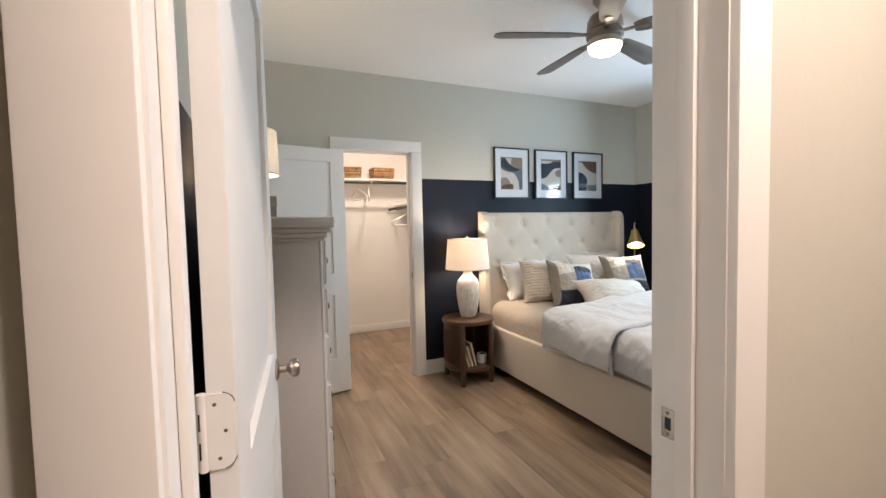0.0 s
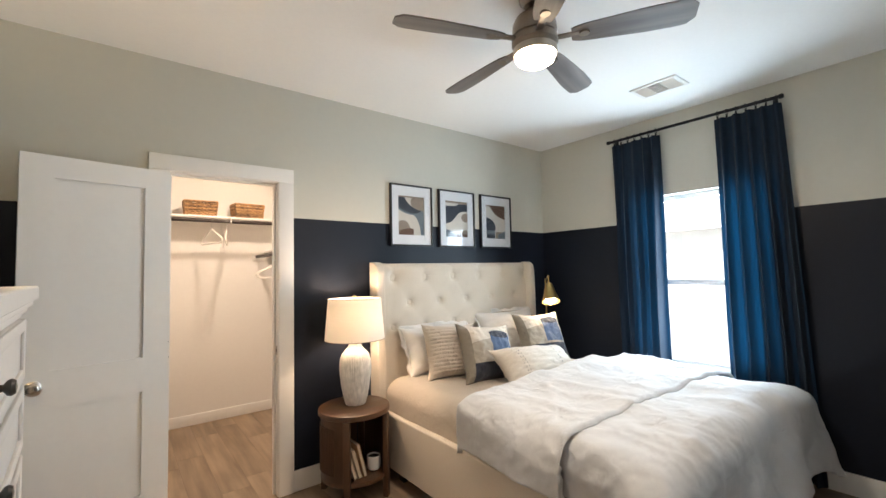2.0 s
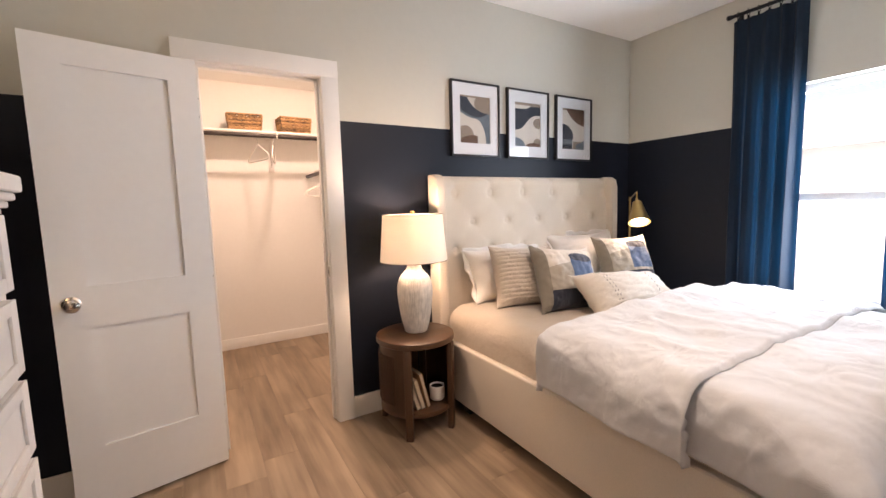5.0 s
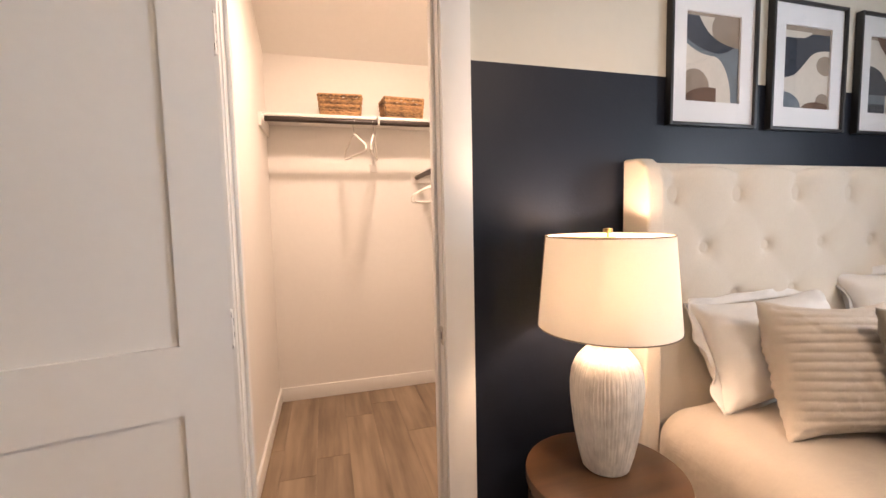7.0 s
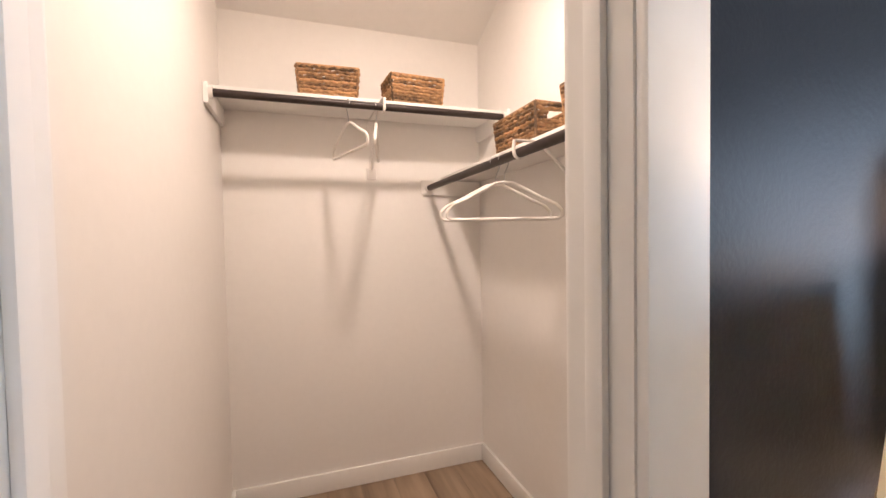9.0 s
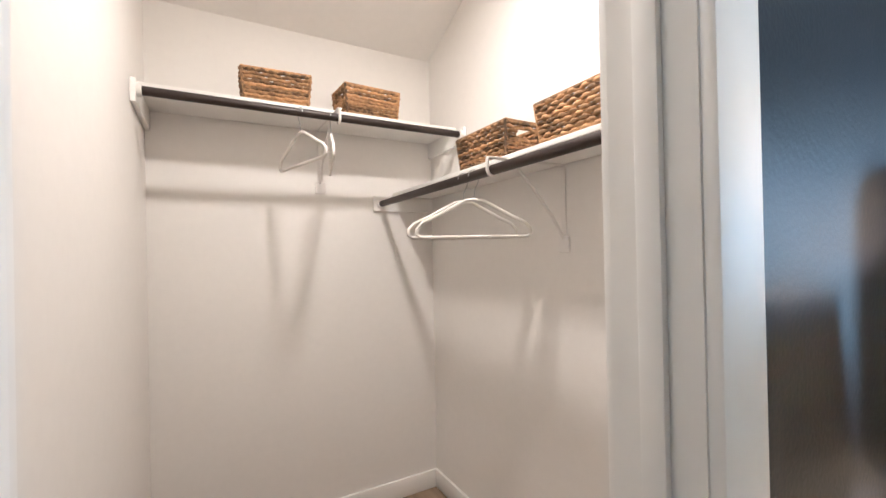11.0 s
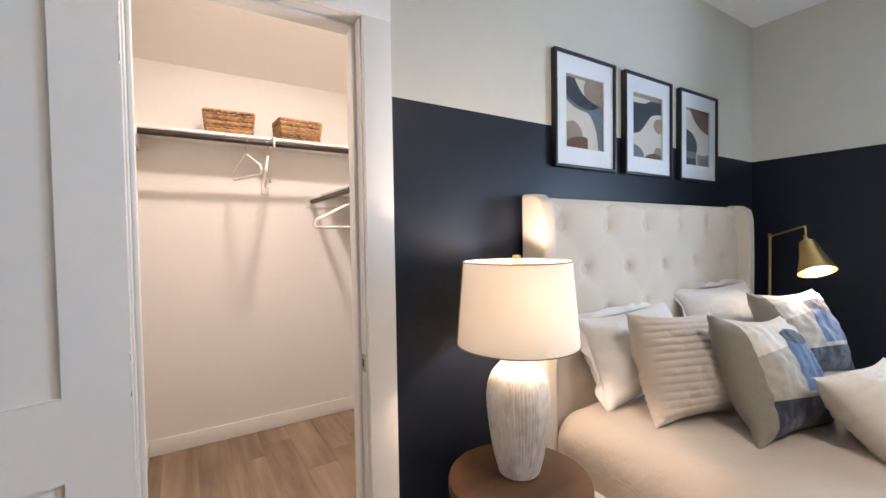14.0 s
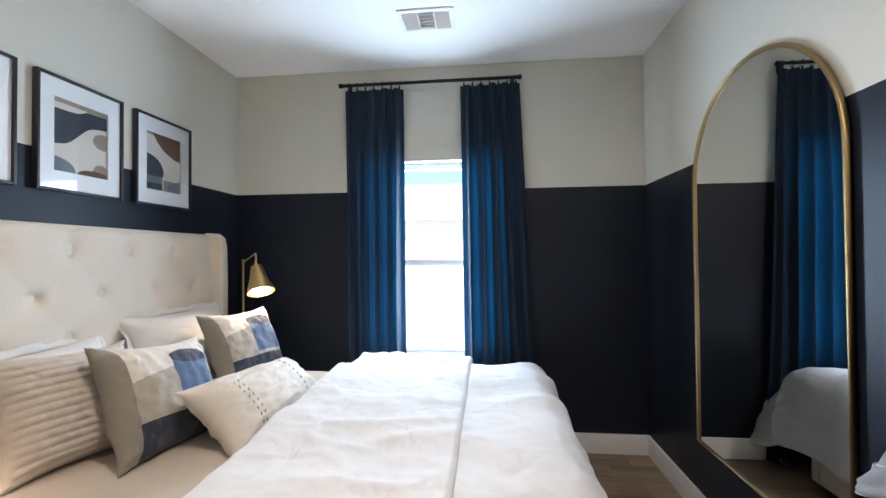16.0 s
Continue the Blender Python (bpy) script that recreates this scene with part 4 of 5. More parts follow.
for i, (x, tilt, mt, hh) in enumerate(((-0.075, 12, BOOK_PALE, 0.165), (-0.045, 14, BOOK_PALE, 0.185), (-0.010, 16, BOOK, 0.215))):
    bk = thing("book", pose(NX + x, NY - 0.08, 0.150, 0, tilt - 30, 0), "small cloth-bound book leaning on the nightstand shelf", "book", "books on the nightstand")
    part("cover", join(box(0, 0.003, -0.075, 0.075, 0, hh, 0.001), box(0.019, 0.022, -0.075, 0.075, 0, hh, 0.001), box(0, 0.022, 0.072, 0.075, 0, hh, 0.001)), mt, bk)
    part("pages", box(0.003, 0.019, -0.072, 0.072, 0.003, hh - 0.003), PAPER, bk, smooth=False)
pt = thing("candle_pot", pose(NX + 0.095, NY - 0.08, 0.150), "small white glazed pot with dark filling on the nightstand shelf", "pot")
part("bowl", lathe([(0, 0), (0.036, 0), (0.044, 0.010), (0.046, 0.045), (0.045, 0.085), (0.041, 0.088), (0.040, 0.080), (0.040, 0.012), (0, 0.012)], 32), POT, pt)
part("filling", lathe([(0, 0.079), (0.030, 0.081), (0.039, 0.076), (0, 0.074)], 24), SOIL, pt)


def ribbed(profile):
    """A turned body whose flanks are scored with uneven upright grooves."""
    zs = [p[1] for p in profile[2:-1]]
    rs = [p[0] for p in profile[2:-1]]

    def f(u, v):
        z = zs[0] + (zs[-1] - zs[0]) * v
        i = max(k for k in range(len(zs) - 1) if zs[k] <= z + 1e-9)
        r = rs[i] + (rs[i + 1] - rs[i]) * (z - zs[i]) / (zs[i + 1] - zs[i])
        a = 2 * math.pi * u
        c, s = math.cos(a), math.sin(a)
        n = noise.noise((c * 11, s * 11, z * 4)) + 0.5 * noise.noise((c * 25 + 7, s * 25, z * 26))
        cut = max(0.0, 0.5 + 0.5 * math.sin(a * 62 + 3 * n)) ** 2
        band = min(1, max(0, (z - 0.03) / 0.06)) * min(1, max(0, (0.345 - z) / 0.05))
        r -= band * 0.0030 * cut * (0.55 + 0.6 * n)
        return (r * c, r * s, z)
    bm = join(grid(620, 40, f), lathe([(0, profile[1][1]), profile[1], profile[2]], 64), lathe([profile[-2], profile[-1]], 48))
    bmesh.ops.remove_doubles(bm, verts=bm.verts[:], dist=0.0001)
    bmesh.ops.recalc_face_normals(bm, faces=bm.faces[:])
    return bm


def table_lamp(name, m, label, body_profile, body_mat, shade, neck, harp_top):
    """A lamp: body, neck, harp, bulb, finial and a tapered drum shade (radius and z at the bottom and at the top)."""
    t = thing(name, m, label, "lamp")
    part("lamp_base", ribbed(body_profile) if body_mat == CERAMIC else lathe(body_profile, 48), body_mat, t, angle=60)
    (r0, z0), (r1, z1) = shade
    part("neck", lathe([(0, neck[0]), (0.012, neck[0]), (0.012, neck[1]), (0.018, neck[1]), (0.018, neck[1] + 0.04), (0, neck[1] + 0.04)], 20), BRASS if body_mat == CERAMIC else PEWTER, t)
    part("bulb", lathe([(0, neck[1] + 0.04), (0.012, neck[1] + 0.045), (0.018, neck[1] + 0.062), (0.020, neck[1] + 0.075), (0.013, neck[1] + 0.092), (0, neck[1] + 0.096)], 20), BULB, t).visible_shadow = False
    sh = part("shade", solid(lathe([(r0, z0), (r0 + (r1 - r0) * 0.5, (z0 + z1) / 2), (r1, z1)], 72), 0.0015), SHADE, t, "lit ivory linen drum shade")
    for r, z in ((r0, z0), (r1, z1)):
        part("rim", tube([(r * math.cos(2 * math.pi * i / 64), r * math.sin(2 * math.pi * i / 64), z) for i in range(64)], 0.0020, 6, True), PIPING, sh, "taupe edge piping")
    sa = radians(145)
    part("seam", tube([((r0 + 0.0012) * math.cos(sa), (r0 + 0.0012) * math.sin(sa), z0), ((r1 + 0.0012) * math.cos(sa), (r1 + 0.0012) * math.sin(sa), z1)], 0.0026, 6), PIPING, sh, "sewn seam")
    part("harp", join(tube([(0.018 + 0.05 * math.sin(math.pi * i / 12), 0, neck[1] + 0.01 + (harp_top - neck[1] - 0.01) * i / 12) for i in range(13)], 0.002, 6),
                      tube([(-0.018 - 0.05 * math.sin(math.pi * i / 12), 0, neck[1] + 0.01 + (harp_top - neck[1] - 0.01) * i / 12) for i in range(13)], 0.002, 6),
                      tube([(-0.018, 0, harp_top), (0.018, 0, harp_top)], 0.002, 6)), BRASS, t)
    part("spider", join(*[tube([(0, 0, z1 - 0.006), (r1 * math.cos(a), r1 * math.sin(a), z1 - 0.006)], 0.0018, 6) for a in (0.3, 2.4, 4.5)]), BRASS, t)
    part("finial", lathe([(0, z1 - 0.006), (0.004, z1 - 0.006), (0.004, z1 + 0.006), (0.013, z1 + 0.008), (0.013, z1 + 0.020), (0, z1 + 0.022)], 20), BRASS, t)
    return t


table_lamp("table_lamp", pose(2.270, 3.737, 0.560), "lit table lamp with a rough white ceramic body on the nightstand",
           [(0, 0), (0.062, 0), (0.068, 0.006), (0.080, 0.05), (0.092, 0.11), (0.100, 0.17), (0.105, 0.22), (0.106, 0.258), (0.101, 0.300), (0.088, 0.332), (0.068, 0.356),
            (0.050, 0.374), (0.042, 0.392), (0.042, 0.416), (0.047, 0.426), (0.043, 0.431), (0, 0.431)], CERAMIC, ((0.199, 0.430), (0.176, 0.701)), (0.43, 0.47), 0.691)


# ---- floor lamp in the corner ----
fl = thing("floor_lamp", pose(4.385, 3.80, 0), "slim brass floor lamp with a lit cone shade beside the bed", "floor lamp")
part("base_plate", lathe([(0, 0), (0.115, 0), (0.118, 0.006), (0.115, 0.016), (0.02, 0.020), (0, 0.020)], 40), BRASS, fl)
hx, hy = -0.341, -0.323
arc = [(0, 0, 0.02), (0, 0, 0.6), (0, 0, 1.325)]
part("pole", tube(arc, 0.0075, 12), BRASS, fl)
ax, ay = hx + 0.058, hy + 0.066
arm = [(0, 0, 1.318), (ax * 0.5, ay * 0.5, 1.346), (ax * 0.93, ay * 0.93, 1.371), (ax * 0.985, ay * 0.985, 1.370), (ax, ay, 1.355), (ax - 0.002, ay - 0.002, 1.318)]
part("arm", tube(arm, 0.005, 10), BRASS, fl)
cone = solid(lathe([(0.026, 0.175), (0.033, 0.170), (0.050, 0.095), (0.080, 0.0)], 40), 0.002)
join(cone, lathe([(0, 0.178), (0.026, 0.175)], 40), lathe([(0, 0.205), (0.008, 0.205), (0.010, 0.178), (0, 0.178)], 16))
HEAD = look((hx, hy, 1.140), (hx - 0.30, hy - 0.34, 1.140 - 0.89))
part("collar", moved(lathe([(0, 1.306), (0.010, 1.306), (0.010, 1.336), (0, 1.336)], 16), pose(0, 0, 0)), BRASS, fl)
sh = part("shade", moved(cone, HEAD), BRASS, fl, "brass cone shade")
part("bulb", moved(lathe([(0, 0.10), (0.015, 0.09), (0.038, 0.06), (0.050, 0.035), (0.040, 0.014), (0, 0.004)], 24), HEAD), BULB, fl).visible_shadow = False


# ---- pictures over the bed ----
def oval(u, v, cu, cv, ru, rv):
    return ((u - cu) / ru) ** 2 + ((v - cv) / rv) ** 2 < 1


def art_one(u, v):
    top = 1.0 if u < 0.22 else 0.62 + 0.38 * math.exp(-(u - 0.22) / 0.26)
    low = 0.565 + (0.155 * (1 - u / 0.6) ** 2 if u < 0.6 else 0.09 * ((u - 0.6) / 0.32) ** 2)
    band = 0.53 + 0.13 * (1 - u / 0.5) ** 2 if u < 0.5 else 0.53 * math.sqrt(max(0.0, 1 - ((u - 0.5) / 0.36) ** 2))
    if v > 0.965:
        return 2
    if v > top:
        return 2 if oval(u, v, 0.98, 0.84, 0.50, 0.27) else 0
    if v > low and u < 0.93:
        return 1
    if v > band:
        return 4
    if oval(u, v, 0.45, 0.0, 0.46, 0.17) and u < 0.58:
        return 3
    return 2 if oval(u, v, 0.18, 0.16, 0.27, 0.21) else 0


def art_two(u, v):
    top = 0.86 + 0.07 / (1 + math.exp(-(u - 0.52) * 22))
    if v > 0.945:
        return 2
    if v > top:
        return 0 if u < 0.6 else 2
    if v > 0.36 + 0.38 / (1 + math.exp(-(u - 0.45) * 9)):
        return 1
    if oval(u, v, 0.75, 0.0, 0.33, 0.09):
        return 3
    if oval(u, v, 0.88, 0.10, 0.15, 0.10) or oval(u, v, 0.92, 0.55, 0.20, 0.12):
        return 2
    return 4 if oval(u, v, 0.0, 0.0, 0.40, 0.20) else 0


def art_three(u, v):
    if v > 0.55 + 0.5 * math.exp(-(u - 0.15) / 0.35):
        return 3
    if v > 0.96:
        return 2
    if oval(u, v, 0.0, 0.32, 0.50, 0.30) and v > 0.24:
        return 1
    if u < 0.46 and v < 0.24:
        return 4 if v > 0.12 else 1
    if u > 0.62 and v < 0.10 + 0.35 * (u - 0.6):
        return 4
    return 2 if u > 0.5 and v < 0.20 else 0


def picture(x0, art, label):
    p = thing("picture", pose(x0 + 0.205, Y1, 1.894), label, "picture", "pictures over the bed")
    w2, h2, b = 0.2055, 0.2515, 0.012
    part("picture_frame", join(box(-w2, -w2 + b, -0.028, -0.001, -h2, h2, 0.002), box(w2 - b, w2, -0.028, -0.001, -h2, h2, 0.002),
                               box(-w2 + b, w2 - b, -0.028, -0.001, -h2, -h2 + b, 0.002), box(-w2 + b, w2 - b, -0.028, -0.001, h2 - b, h2, 0.002)), BLACK, p)
    part("backing", box(-w2 + b, w2 - b, -0.006, -0.002, -h2 + b, h2 - b), BLACK, p, smooth=False)
    aw, ah = 0.128, 0.160
    part("mat_board", join(box(-w2 + b, -aw, -0.016, -0.0065, -h2 + b, h2 - b), box(aw, w2 - b, -0.016, -0.0065, -h2 + b, h2 - b),
                           box(-aw, aw, -0.016, -0.0065, -h2 + b, -ah), box(-aw, aw, -0.016, -0.0065, ah, h2 - b)), MAT_BOARD, p, "white mat board", smooth=False)
    part("print", grid(110, 140, lambda u, v: (-aw + 2 * aw * u, -0.009, -ah + 2 * ah * v), art), ART, p, "abstract print of curved shapes", smooth=False)
    g = part("picture_glass", grid(1, 1, lambda u, v: (-w2 + b + 2 * (w2 - b) * u, -0.020, -h2 + b + 2 * (h2 - b) * v)), ART_GLASS, p, smooth=False)
    g.visible_shadow = False


picture(2.694, art_one, "black-framed abstract print with a charcoal ribbon and brown stones")
picture(3.178, art_two, "black-framed abstract print with a dark slope over cream")
picture(3.668, art_three, "black-framed abstract print with a slate dome under a brown corner")


# ---- arched mirror ----
MXC, MW, MZ0, MZ1 = 3.45, 0.90, 0.405, 2.14
mi = thing("arched_mirror", pose(MXC, Y0, 0), "tall arched mirror in thin brass frame on the navy wall", "mirror")


def arch(hw, z0, ztop, n=28):
    r = hw
    pts = [(-hw, z0), (hw, z0)]
    for i in range(n + 1):
        a = math.pi * i / n
        pts.append((r * math.cos(a), ztop - r + r * math.sin(a)))
    return pts


bm = bmesh.new()
vs = [bm.verts.new((x, 0.016, z)) for x, z in arch(MW / 2 - 0.008, MZ0 + 0.008, MZ1 - 0.008)]
f = bm.faces.new(vs)
bm.normal_update()
if f.normal.y < 0:
    f.normal_flip()
part("mirror_glass", bm, MIRROR, mi, smooth=False)
part("mirror_frame", tube([(x, 0.016, z) for x, z in arch(MW / 2, MZ0, MZ1)], 0.0105, 8, True), OLD_BRASS, mi, "thin antique brass frame", angle=60)
back = bmesh.new()
a0 = [back.verts.new((x, 0.002, z)) for x, z in arch(MW / 2 - 0.004, MZ0 + 0.004, MZ1 - 0.004)]
a1 = [back.verts.new((x, 0.013, z)) for x, z in arch(MW / 2 - 0.004, MZ0 + 0.004, MZ1 - 0.004)]
back.faces.new(a0)
back.faces.new(a1[::-1])
for i in range(len(a0)):
    k = (i + 1) % len(a0)
    back.faces.new((a0[i], a0[k], a1[k], a1[i]))
bmesh.ops.recalc_face_normals(back, faces=back.faces[:])
part("backing_board", back, BLACK, mi, smooth=False)

# grey robe that hangs from a hook on the entry wall
th = thing("hanging_robe", pose(2.525, Y0, -0.055), "soft grey robe with pale piping hanging on the navy wall", "robe")
part("hook", join(tube([(0, 0.001, 1.34), (0, 0.05, 1.33), (0, 0.065, 1.36)], 0.006, 8), moved(lathe([(0, 0), (0.02, 0), (0.018, 0.006), (0, 0.008)], 20), pose(0, 0.001, 1.34, -90, 0, 0))), BLACK_METAL, th)


def robe_body(u, v):
    a = 2 * math.pi * u
    z = 1.36 - 0.86 * v
    wide = 0.03 + 0.155 * min(1, v / 0.30) ** 0.8 + 0.02 * v
    fold = 1 + 0.12 * math.sin(6 * a + 2 * v) * min(1, 3 * v)
    deep = min(wide, 0.055) * (1 - 0.2 * v)
    return (wide * fold * math.cos(a), 0.008 + deep * fold * (1 + math.sin(a)), z)


def sleeve(pts, radii):
    """A soft sleeve along pts, open at the cuff."""
    def f(u, v):
        k = v * (len(pts) - 1)
        i = min(int(k), len(pts) - 2)
        c = Vector(pts[i]).lerp(Vector(pts[i + 1]), k - i)
        r = radii[i] + (radii[i + 1] - radii[i]) * (k - i)
        a = 2 * math.pi * u
        r *= 1 + 0.07 * math.sin(3 * a + 9 * v) + 0.04 * math.sin(22 * v + a)
        return (c.x + r * math.cos(a), c.y + 0.75 * r * math.sin(a), c.z - 0.35 * r * math.cos(a))
    return f


part("body", solid(grid(84, 36, robe_body), 0.005), THROW, th, angle=180)
SLEEVE = [(0.09, 0.065, 1.22), (0.155, 0.072, 1.10), (0.195, 0.082, 0.98), (0.235, 0.098, 0.87)]
part("sleeve", solid(grid(48, 40, sleeve(SLEEVE, (0.050, 0.056, 0.054, 0.056))), 0.004), THROW, th, "grey sleeve", angle=180)
CUFF = [(0.225, 0.096, 0.895), (0.240, 0.102, 0.855), (0.255, 0.108, 0.810)]
cuff = part("cuff", solid(grid(48, 8, sleeve(CUFF, (0.058, 0.068, 0.072))), 0.006), THROW, th, "turned-back grey cuff", angle=180)
for q, rr in ((CUFF[0], 0.060), (CUFF[2], 0.073)):
    ring = [(q[0] + rr * math.cos(a), q[1] + 0.75 * rr * math.sin(a), q[2] - 0.35 * rr * math.cos(a)) for a in [2 * math.pi * i / 40 for i in range(40)]]
    part("piping", tube(ring, 0.0022, 6, True), SHAM, cuff, "pale piping")


# ---- dresser ----
dr = thing("dresser", pose(0.806, 2.125, 0, 0, 0, 3.4), "tall white painted chest of drawers with dark round knobs", "dresser")
DX0, DX1, DY0, DY1 = -0.395, 0.0, 0.0, 0.825
part("body", box(DX0, DX1, DY0, DY1, 0.06, 1.320, 0.003), DRESSER, dr)
part("plinth", box(DX0, DX1 + 0.012, DY0 - 0.012, DY1 + 0.012, 0, 0.10, 0.006), DRESSER, dr)
for o, z0, z1, bv in ((0.010, 1.320, 1.335, 0.004), (0.022, 1.335, 1.353, 0.007), (0.034, 1.353, 1.373, 0.008)):
    part("cornice_moulding", box(DX0, DX1 + o, DY0 - o, DY1 + o, z0, z1, bv, 3), DRESSER, dr)
part("top", box(DX0, DX1 + 0.046, DY0 - 0.046, DY1 + 0.046, 1.373, 1.416, 0.009, 3), DRESSER, dr, "thick white top")
part("corner_bead", tube([(DX1 - 0.006, DY0 + 0.002, 0.1), (DX1 - 0.006, DY0 + 0.002, 1.33)], 0.007, 8), DRESSER, dr)
for k in range(6):
    z0 = 0.126 + 0.2025 * k
    z1 = z0 + 0.180
    y0, y1 = DY0 + 0.035, DY1 - 0.035
    dw = part("drawer", join(box(DX1, DX1 + 0.016, y0, y1, z0, z1, 0.003), box(DX1 + 0.016, DX1 + 0.024, y0, y0 + 0.05, z0, z1, 0.003), box(DX1 + 0.016, DX1 + 0.024, y1 - 0.05, y1, z0, z1, 0.003),
                             box(DX1 + 0.016, DX1 + 0.024, y0 + 0.05, y1 - 0.05, z0, z0 + 0.034, 0.003), box(DX1 + 0.016, DX1 + 0.024, y0 + 0.05, y1 - 0.05, z1 - 0.034, z1, 0.003)), DRESSER, dr)
    for y in (y0 + 0.13,):
        part("knob", moved(lathe([(0, 0), (0.011, 0), (0.008, 0.006), (0.007, 0.018), (0.015, 0.024), (0.017, 0.030), (0.013, 0.036), (0, 0.038)], 20), pose(DX1 + 0.016, y, (z0 + z1) / 2, 0, 90, 0)), PEWTER, dw, "dark pewter knob")

table_lamp("dresser_lamp", pose(0.515, 2.80, 1.416), "lit drum-shade lamp with a round dark ceramic base on the dresser",
           [(0, 0), (0.05, 0), (0.055, 0.006), (0.085, 0.03), (0.107, 0.075), (0.107, 0.11), (0.088, 0.155), (0.055, 0.180), (0.026, 0.188), (0.020, 0.190), (0, 0.19)], DARK_CERAMIC,
           ((0.168, 0.245), (0.162, 0.475)), (0.19, 0.27), 0.465)
bx = thing("keepsake_box", pose(0.55, 2.50, 1.416), "taupe linen keepsake box on the dresser", "box")
part("box_base", box(-0.12, 0.10, -0.085, 0.085, 0, 0.055, 0.003), BOX_LINEN, bx)
part("lid", box(-0.123, 0.103, -0.088, 0.088, 0.058, 0.105, 0.004), BOX_LINEN, bx)

# dark panel added to darken the hall wall left of the entry casing
hp = thing("hall_dark_panel", pose(0.170, HY1 - 0.060, 0, 2, 0, 0), "tall dark bordered panel added in front of the hall wall", "frame")
part("panel_border", join(box(-0.23, -0.17, -0.012, 0.012, 0, 1.95, 0.004), box(0.17, 0.23, -0.012, 0.012, 0, 1.95, 0.004), box(-0.17, 0.17, -0.012, 0.012, 0, 0.06, 0.004), box(-0.17, 0.17, -0.012, 0.012, 1.89, 1.95, 0.004)), WALNUT_V, hp)
part("panel_face", box(-0.17, 0.17, -0.004, 0.004, 0.06, 1.89), BLACK, hp, smooth=False)


# ---- closet ----
def shelf_run(name, x0, x1, y0, y1, z, label):
    t = thing(name, pose(0, 0, 0), label, "shelf")
    part("board", box(x0, x1, y0, y1, z, z + 0.018, 0.003), TRIM, t)
    return t


s1 = shelf_run("closet_shelf", CX0 + 0.001, CX1 - 0.001, 5.565, CY1 - 0.001, 1.985, "white closet shelf board along the back wall")
s2 = shelf_run("closet_shelf", 2.235, CX1 - 0.001, CY0 + 0.002, CY1 - 0.001, 1.668, "white closet shelf board along the side wall, lower than the other")
part("cleat", box(CX0 + 0.001, CX0 + 0.019, 5.47, CY1 - 0.001, 1.90, 1.984, 0.003), TRIM, s1)
part("cleat", box(CX1 - 0.019, CX1 - 0.001, 5.47, CY1 - 0.001, 1.90, 1.984, 0.003), TRIM, s1)
part("cleat", box(2.12, CX1 - 0.001, CY1 - 0.018, CY1 - 0.001, 1.585, 1.667, 0.003), TRIM, s2)


def closet_rod(p, q, label, split):
    t = thing("closet_rod", pose(0, 0, 0), label, "closet rod", "closet rods")
    part("bar", tube([p, q], 0.0165, 18), ROD, t)
    for e in (p, q):
        d = (Vector(q) - Vector(p)).normalized()
        s = 1 if e == p else -1
        part("end_socket", tube([Vector(e), Vector(e) + s * d * 0.016], 0.024, 18), BRACKET, t)
    return t


R1, R2 = (5.490, 1.946), (2.160, 1.624)
closet_rod((CX0 + 0.019, *R1), (CX1 - 0.019, *R1), "dark brown closet rod under the back shelf", 0)
closet_rod((R2[0], CY0 + 0.03, R2[1]), (R2[0], CY1 - 0.019, R2[1]), "dark brown closet rod under the side shelf", 0)


def rod_bracket(m, reach):
    """A shelf bracket: wall plate, arm under the shelf, curved brace and a hook round the rod; the wall lies at y = 0, the shelf at z = 0."""
    t = thing("shelf_bracket", m, "white enamel shelf and rod bracket", "bracket", "closet brackets")
    part("wall_plate", join(box(-0.011, 0.011, -0.004, 0, -0.262, 0, 0.001), box(-0.027, 0.027, -0.009, 0, -0.322, -0.260, 0.004, 1)), BRACKET, t)
    part("arm", box(-0.010, 0.010, -reach - 0.02, 0, -0.006, 0, 0.002), BRACKET, t)
    part("brace", tube([(0, -0.008, -0.27), (0, -0.06, -0.19), (0, -0.15, -0.09), (0, -0.24, -0.008)], 0.006, 8), BRACKET, t)
    part("rod_hook", tube([(0, -reach - 0.018, -0.002), (0, -reach - 0.021, -0.02)] + [(0, -reach + 0.021 * math.cos(a), -0.041 + 0.021 * math.sin(a)) for a in [math.pi * (1.0 + k / 8) for k in range(9)]], 0.006, 8), BRACKET, t)
    return t


rod_bracket(pose(1.840, CY1 - 0.001, 1.985), 0.371)
rod_bracket(pose(CX1 - 0.001, 4.82, 1.668, 0, 0, -90), 0.319)


def hanger(m, label="ivory slim clothes hanger with a steel hook"):
    """A hanger in the xz plane; the rod's axis runs along y through the origin."""
    t = thing("clothes_hanger", m, label, "hanger", "closet hangers")
    hook = [(0.020 * math.cos(a), 0, 0.0 + 0.020 * math.sin(a)) for a in [math.pi * (1.05 - 1.2 * i / 14) for i in range(15)]] + [(0.012, 0, -0.03), (0.0, 0, -0.055), (0, 0, -0.085)]
    part("hook", tube(hook, 0.0017, 6), WIRE, t)
    sh = [(0.0, -0.085), (0.03, -0.088), (0.07, -0.108), (0.13, -0.140), (0.185, -0.165), (0.205, -0.185), (0.208, -0.205), (0.195, -0.215), (0.17, -0.216)]
    pts = [(x, 0, z) for x, z in sh] + [(-x, 0, z) for x, z in sh[::-1]][:-1]
    bm = tube(pts, 0.0062, 10, True)
    part("body", bm, PLASTIC, t, angle=180)
    return t


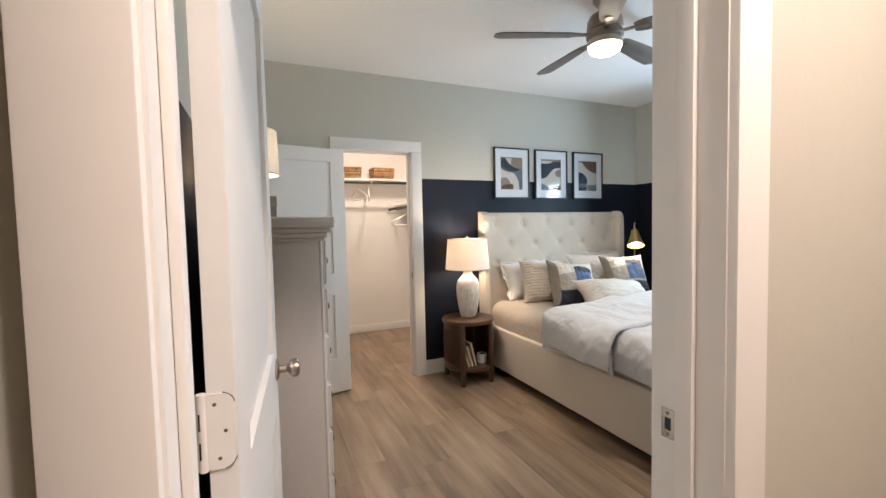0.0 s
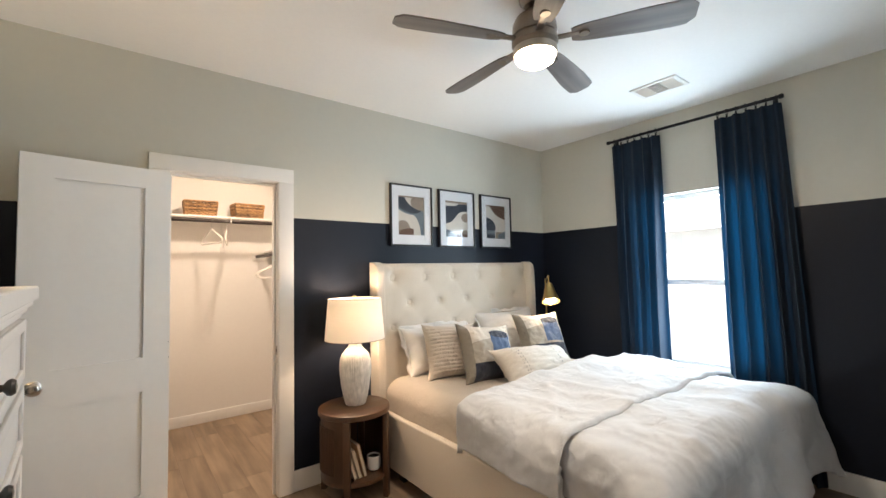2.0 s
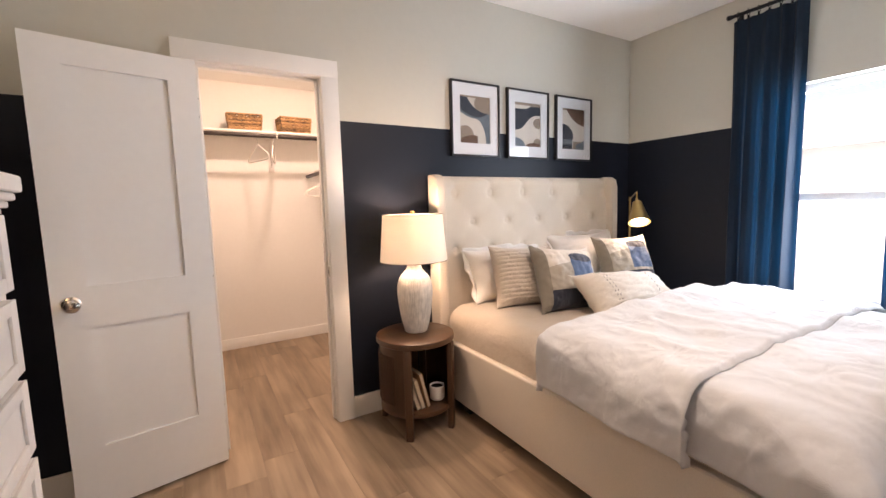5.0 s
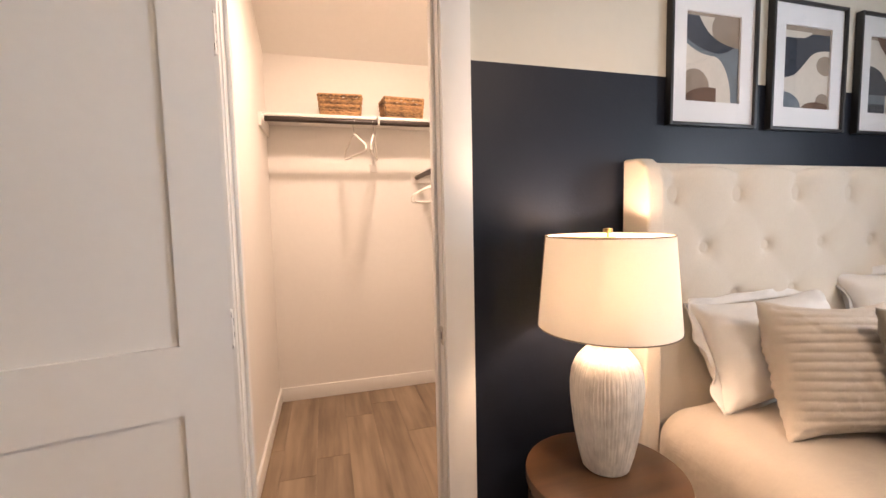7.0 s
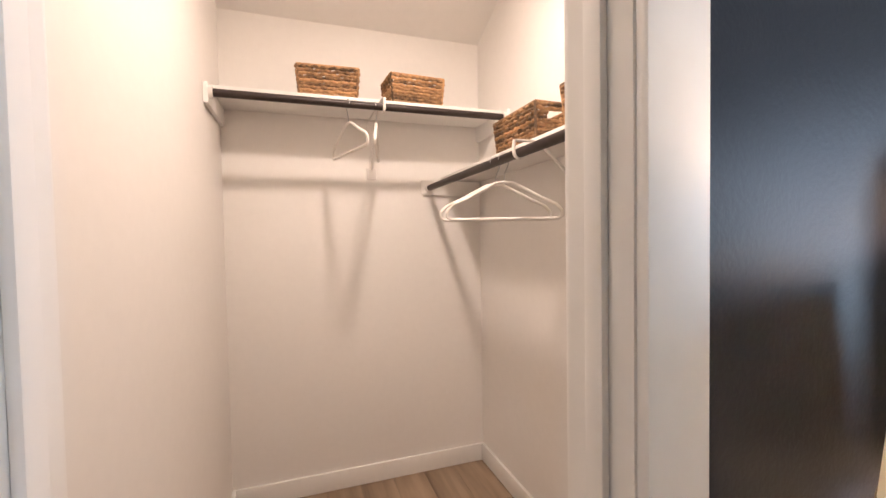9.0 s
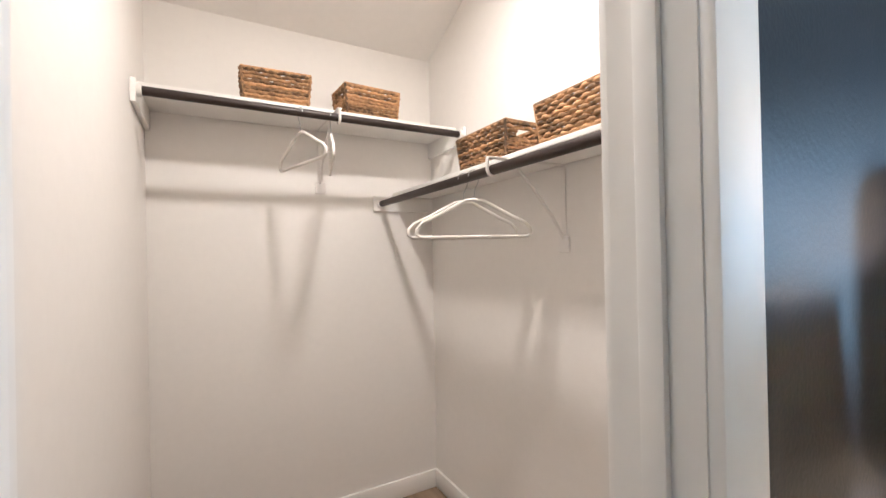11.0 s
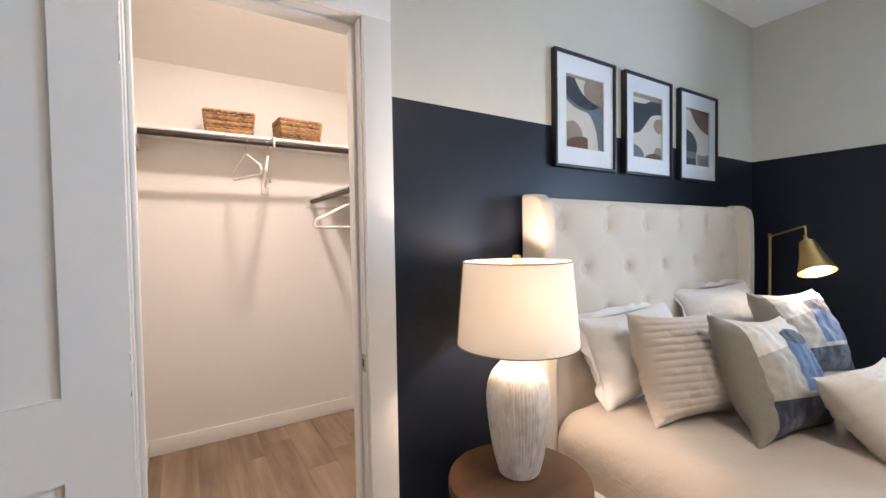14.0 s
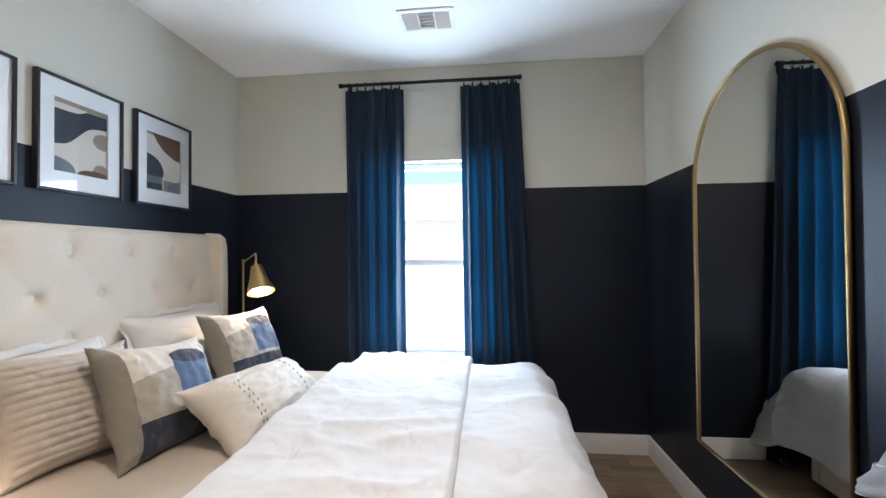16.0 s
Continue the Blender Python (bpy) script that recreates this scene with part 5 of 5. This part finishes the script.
hanger(pose(1.68, R1[0], R1[1] + 0.001, 0, 0, 105))
hanger(pose(1.805, R1[0], R1[1] + 0.001, 0, 0, 78))
hanger(pose(R2[0], 5.00, R2[1] + 0.001, 0, 0, -14))
hanger(pose(R2[0], 4.93, R2[1] + 0.001, 0, 0, -18))


def basket(m, w, d, h, label, seed):
    """A woven basket: rows of wavy strands on each side, a twisted rim and two handle openings in the short ends."""
    t = thing("basket", m, label, "basket", "closet baskets")
    rnd = random.Random(seed)
    rows = 9

    def wall_side(length, hole):
        bms = []
        for r in range(rows):
            z = h * (r + 0.5) / rows
            n = max(8, int(length / 0.011))
            ph = rnd.uniform(0, 6)
            pts = []
            segs = []
            for i in range(n + 1):
                s = -length / 2 + length * i / n
                if hole and 5 <= r <= 6 and abs(s) < 0.045:
                    if len(pts) > 1:
                        segs.append(pts)
                    pts = []
                    continue
                pts.append((s, 0.0050 * math.sin(i * 1.57 + math.pi * (r % 2) + 0.2 * ph), z + 0.0016 * math.sin(i * 0.9 + ph)))
            if len(pts) > 1:
                segs.append(pts)
            for pp in segs:
                bms.append(tube(pp, h / rows * 0.56, 5))
        return bms
    def tapered(bm):
        for v in bm.verts:
            k = 0.91 + 0.09 * v.co.z / h
            v.co.x *= k
            v.co.y *= k
        return bm
    for sy in (-1, 1):
        for strand in wall_side(w, False):
            part("strand", tapered(moved(strand, pose(0, sy * d / 2, 0))), WICKER, t, angle=80)
    for sx in (-1, 1):
        for strand in wall_side(d, True):
            part("strand", tapered(moved(strand, pose(sx * w / 2, 0, 0, 0, 0, 90))), WICKER, t, angle=80)
    loop = [(-w / 2, -d / 2, h), (w / 2, -d / 2, h), (w / 2, d / 2, h), (-w / 2, d / 2, h)]
    part("rim", tube(loop, 0.0075, 8, True), WICKER, t)
    part("bottom", tapered(box(-w / 2, w / 2, -d / 2, d / 2, 0, 0.008)), WICKER, t, smooth=False)
    for sx in (-1, 1):
        for sy in (-1, 1):
            part("corner_strand", tapered(tube([(sx * w / 2, sy * d / 2, 0.004), (sx * w / 2, sy * d / 2, h)], 0.0072, 6)), WICKER, t)
    return t


ZA, ZB = 2.0035, 1.6865
basket(pose(1.610, 5.672, ZA, 0, 0, -3), 0.275, 0.17, 0.136, "brown woven water hyacinth basket on the back shelf", 1)
basket(pose(2.028, 5.672, ZA, 0, 0, 4), 0.275, 0.17, 0.136, "brown woven water hyacinth basket on the back shelf", 2)
basket(pose(2.335, 5.01, ZB, 0, 0, 90), 0.32, 0.185, 0.124, "brown woven basket with a handle hole on the side shelf", 3)
basket(pose(2.335, 4.53, ZB, 0, 0, 90), 0.34, 0.185, 0.124, "brown woven water hyacinth basket on the side shelf", 4)

cl = thing("closet_light", pose(1.83, 4.72, H), "white flush closet ceiling light", "ceiling light")
part("base_ring", lathe([(0, 0), (0.075, 0), (0.075, -0.02), (0.05, -0.03), (0, -0.03)], 32), BRACKET, cl)
part("lamp_globe", lathe([(0.02, -0.03), (0.03, -0.05), (0.034, -0.075), (0.02, -0.10), (0, -0.105)], 24), GLOBE, cl).visible_shadow = False
hl = thing("hall_light", pose(1.34, 0.12, H), "white flush hall ceiling light", "ceiling light")
part("base_ring", lathe([(0, 0), (0.12, 0), (0.12, -0.02), (0, -0.03)], 32), BRACKET, hl)
part("diffuser", lathe([(0.11, -0.02), (0.10, -0.05), (0.06, -0.075), (0, -0.082)], 32), GLOBE, hl).visible_shadow = False

# ---- outside the window ----
g = part("ground", box(-60, 120, -90, 90, -0.55, -0.30), GRASS, smooth=False)
tagged(g, "green lawn outside the window", "lawn", kind="structure")
# pale slab stretched to the house, so the view stands in for glare
dv = part("pavement", box(5.2, 17.0, -9, 14, -0.30, -0.285), CONCRETE, smooth=False)
tagged(dv, "pale concrete drive widened over the lawn to whiten the window view", "drive", kind="structure")
hs = thing("neighbour_house", pose(17.0, 5.2, -0.30), "pale sided neighbouring house across the lawn", "house")
part("house_wall", box(0, 8, -7, 7, 0, 3.0), SIDING, hs, smooth=False)
bm = bmesh.new()
rv = [[bm.verts.new(c) for c in ((-0.5, y, 2.95), (8.5, y, 2.95), (4.0, y, 5.0))] for y in (-7.4, 7.4)]
bm.faces.new(rv[0])
bm.faces.new(rv[1][::-1])
for i in range(3):
    bm.faces.new((rv[0][i], rv[1][i], rv[1][(i + 1) % 3], rv[0][(i + 1) % 3]))
bmesh.ops.recalc_face_normals(bm, faces=bm.faces[:])
part("roof", bm, ROOFING, hs, smooth=False)
for y in (-3.2, 0.4, 3.6):
    wd = part("house_window", box(-0.04, 0.02, y - 0.5, y + 0.5, 0.9, 2.2), VINYL, hs, smooth=False)
    part("house_pane", box(-0.05, -0.041, y - 0.43, y + 0.43, 0.97, 2.13), VENT_DARK, wd, smooth=False)

# ---- floor planks ----
fl_base = tagged(part("floor", box(HX0 - 0.12, X1 + 0.16, HY0 - 0.12, CY1 + 0.12, -0.16, -0.004), JOINT, smooth=False),
                 "greige oak vinyl plank floor", "floor", kind="structure")
PW, PL = 0.180, 1.22


def plank_mesh(length):
    bm = box(-PW / 2 + 0.0003, PW / 2 - 0.0003, -length / 2 + 0.0003, length / 2 - 0.0003, -0.006, 0.0)
    top = [e for e in bm.edges if all(v.co.z > -0.001 for v in e.verts)]
    bmesh.ops.bevel(bm, geom=top, offset=0.0004, segments=1, affect="EDGES")
    me = bpy.data.meshes.new("plank")
    bm.to_mesh(me)
    bm.free()
    me.materials.append(PLANK)
    return me


full = plank_mesh(PL)
cuts = {}
rnd = random.Random(11)
ya, yb = HY0 - 0.05, CY1 + 0.05
x = HX0 - 0.05 + PW / 2
row = 0
while x < X1 + 0.1:
    y = ya - rnd.choice((0.2, 0.35, 0.5, 0.65, 0.8, 0.95)) 
    while y < yb:
        a, b = max(y, ya), min(y + PL, yb)
        k = round(b - a, 2)
        if k > 0.05:
            if k >= PL - 0.005:
                me = full
            else:
                if k not in cuts:
                    cuts[k] = plank_mesh(k)
                me = cuts[k]
            ob = new("plank", me)
            ob.parent = fl_base
            ob.matrix_local = pose(x, (a + b) / 2, 0.0)
        y += PL
    x += PW
    row += 1
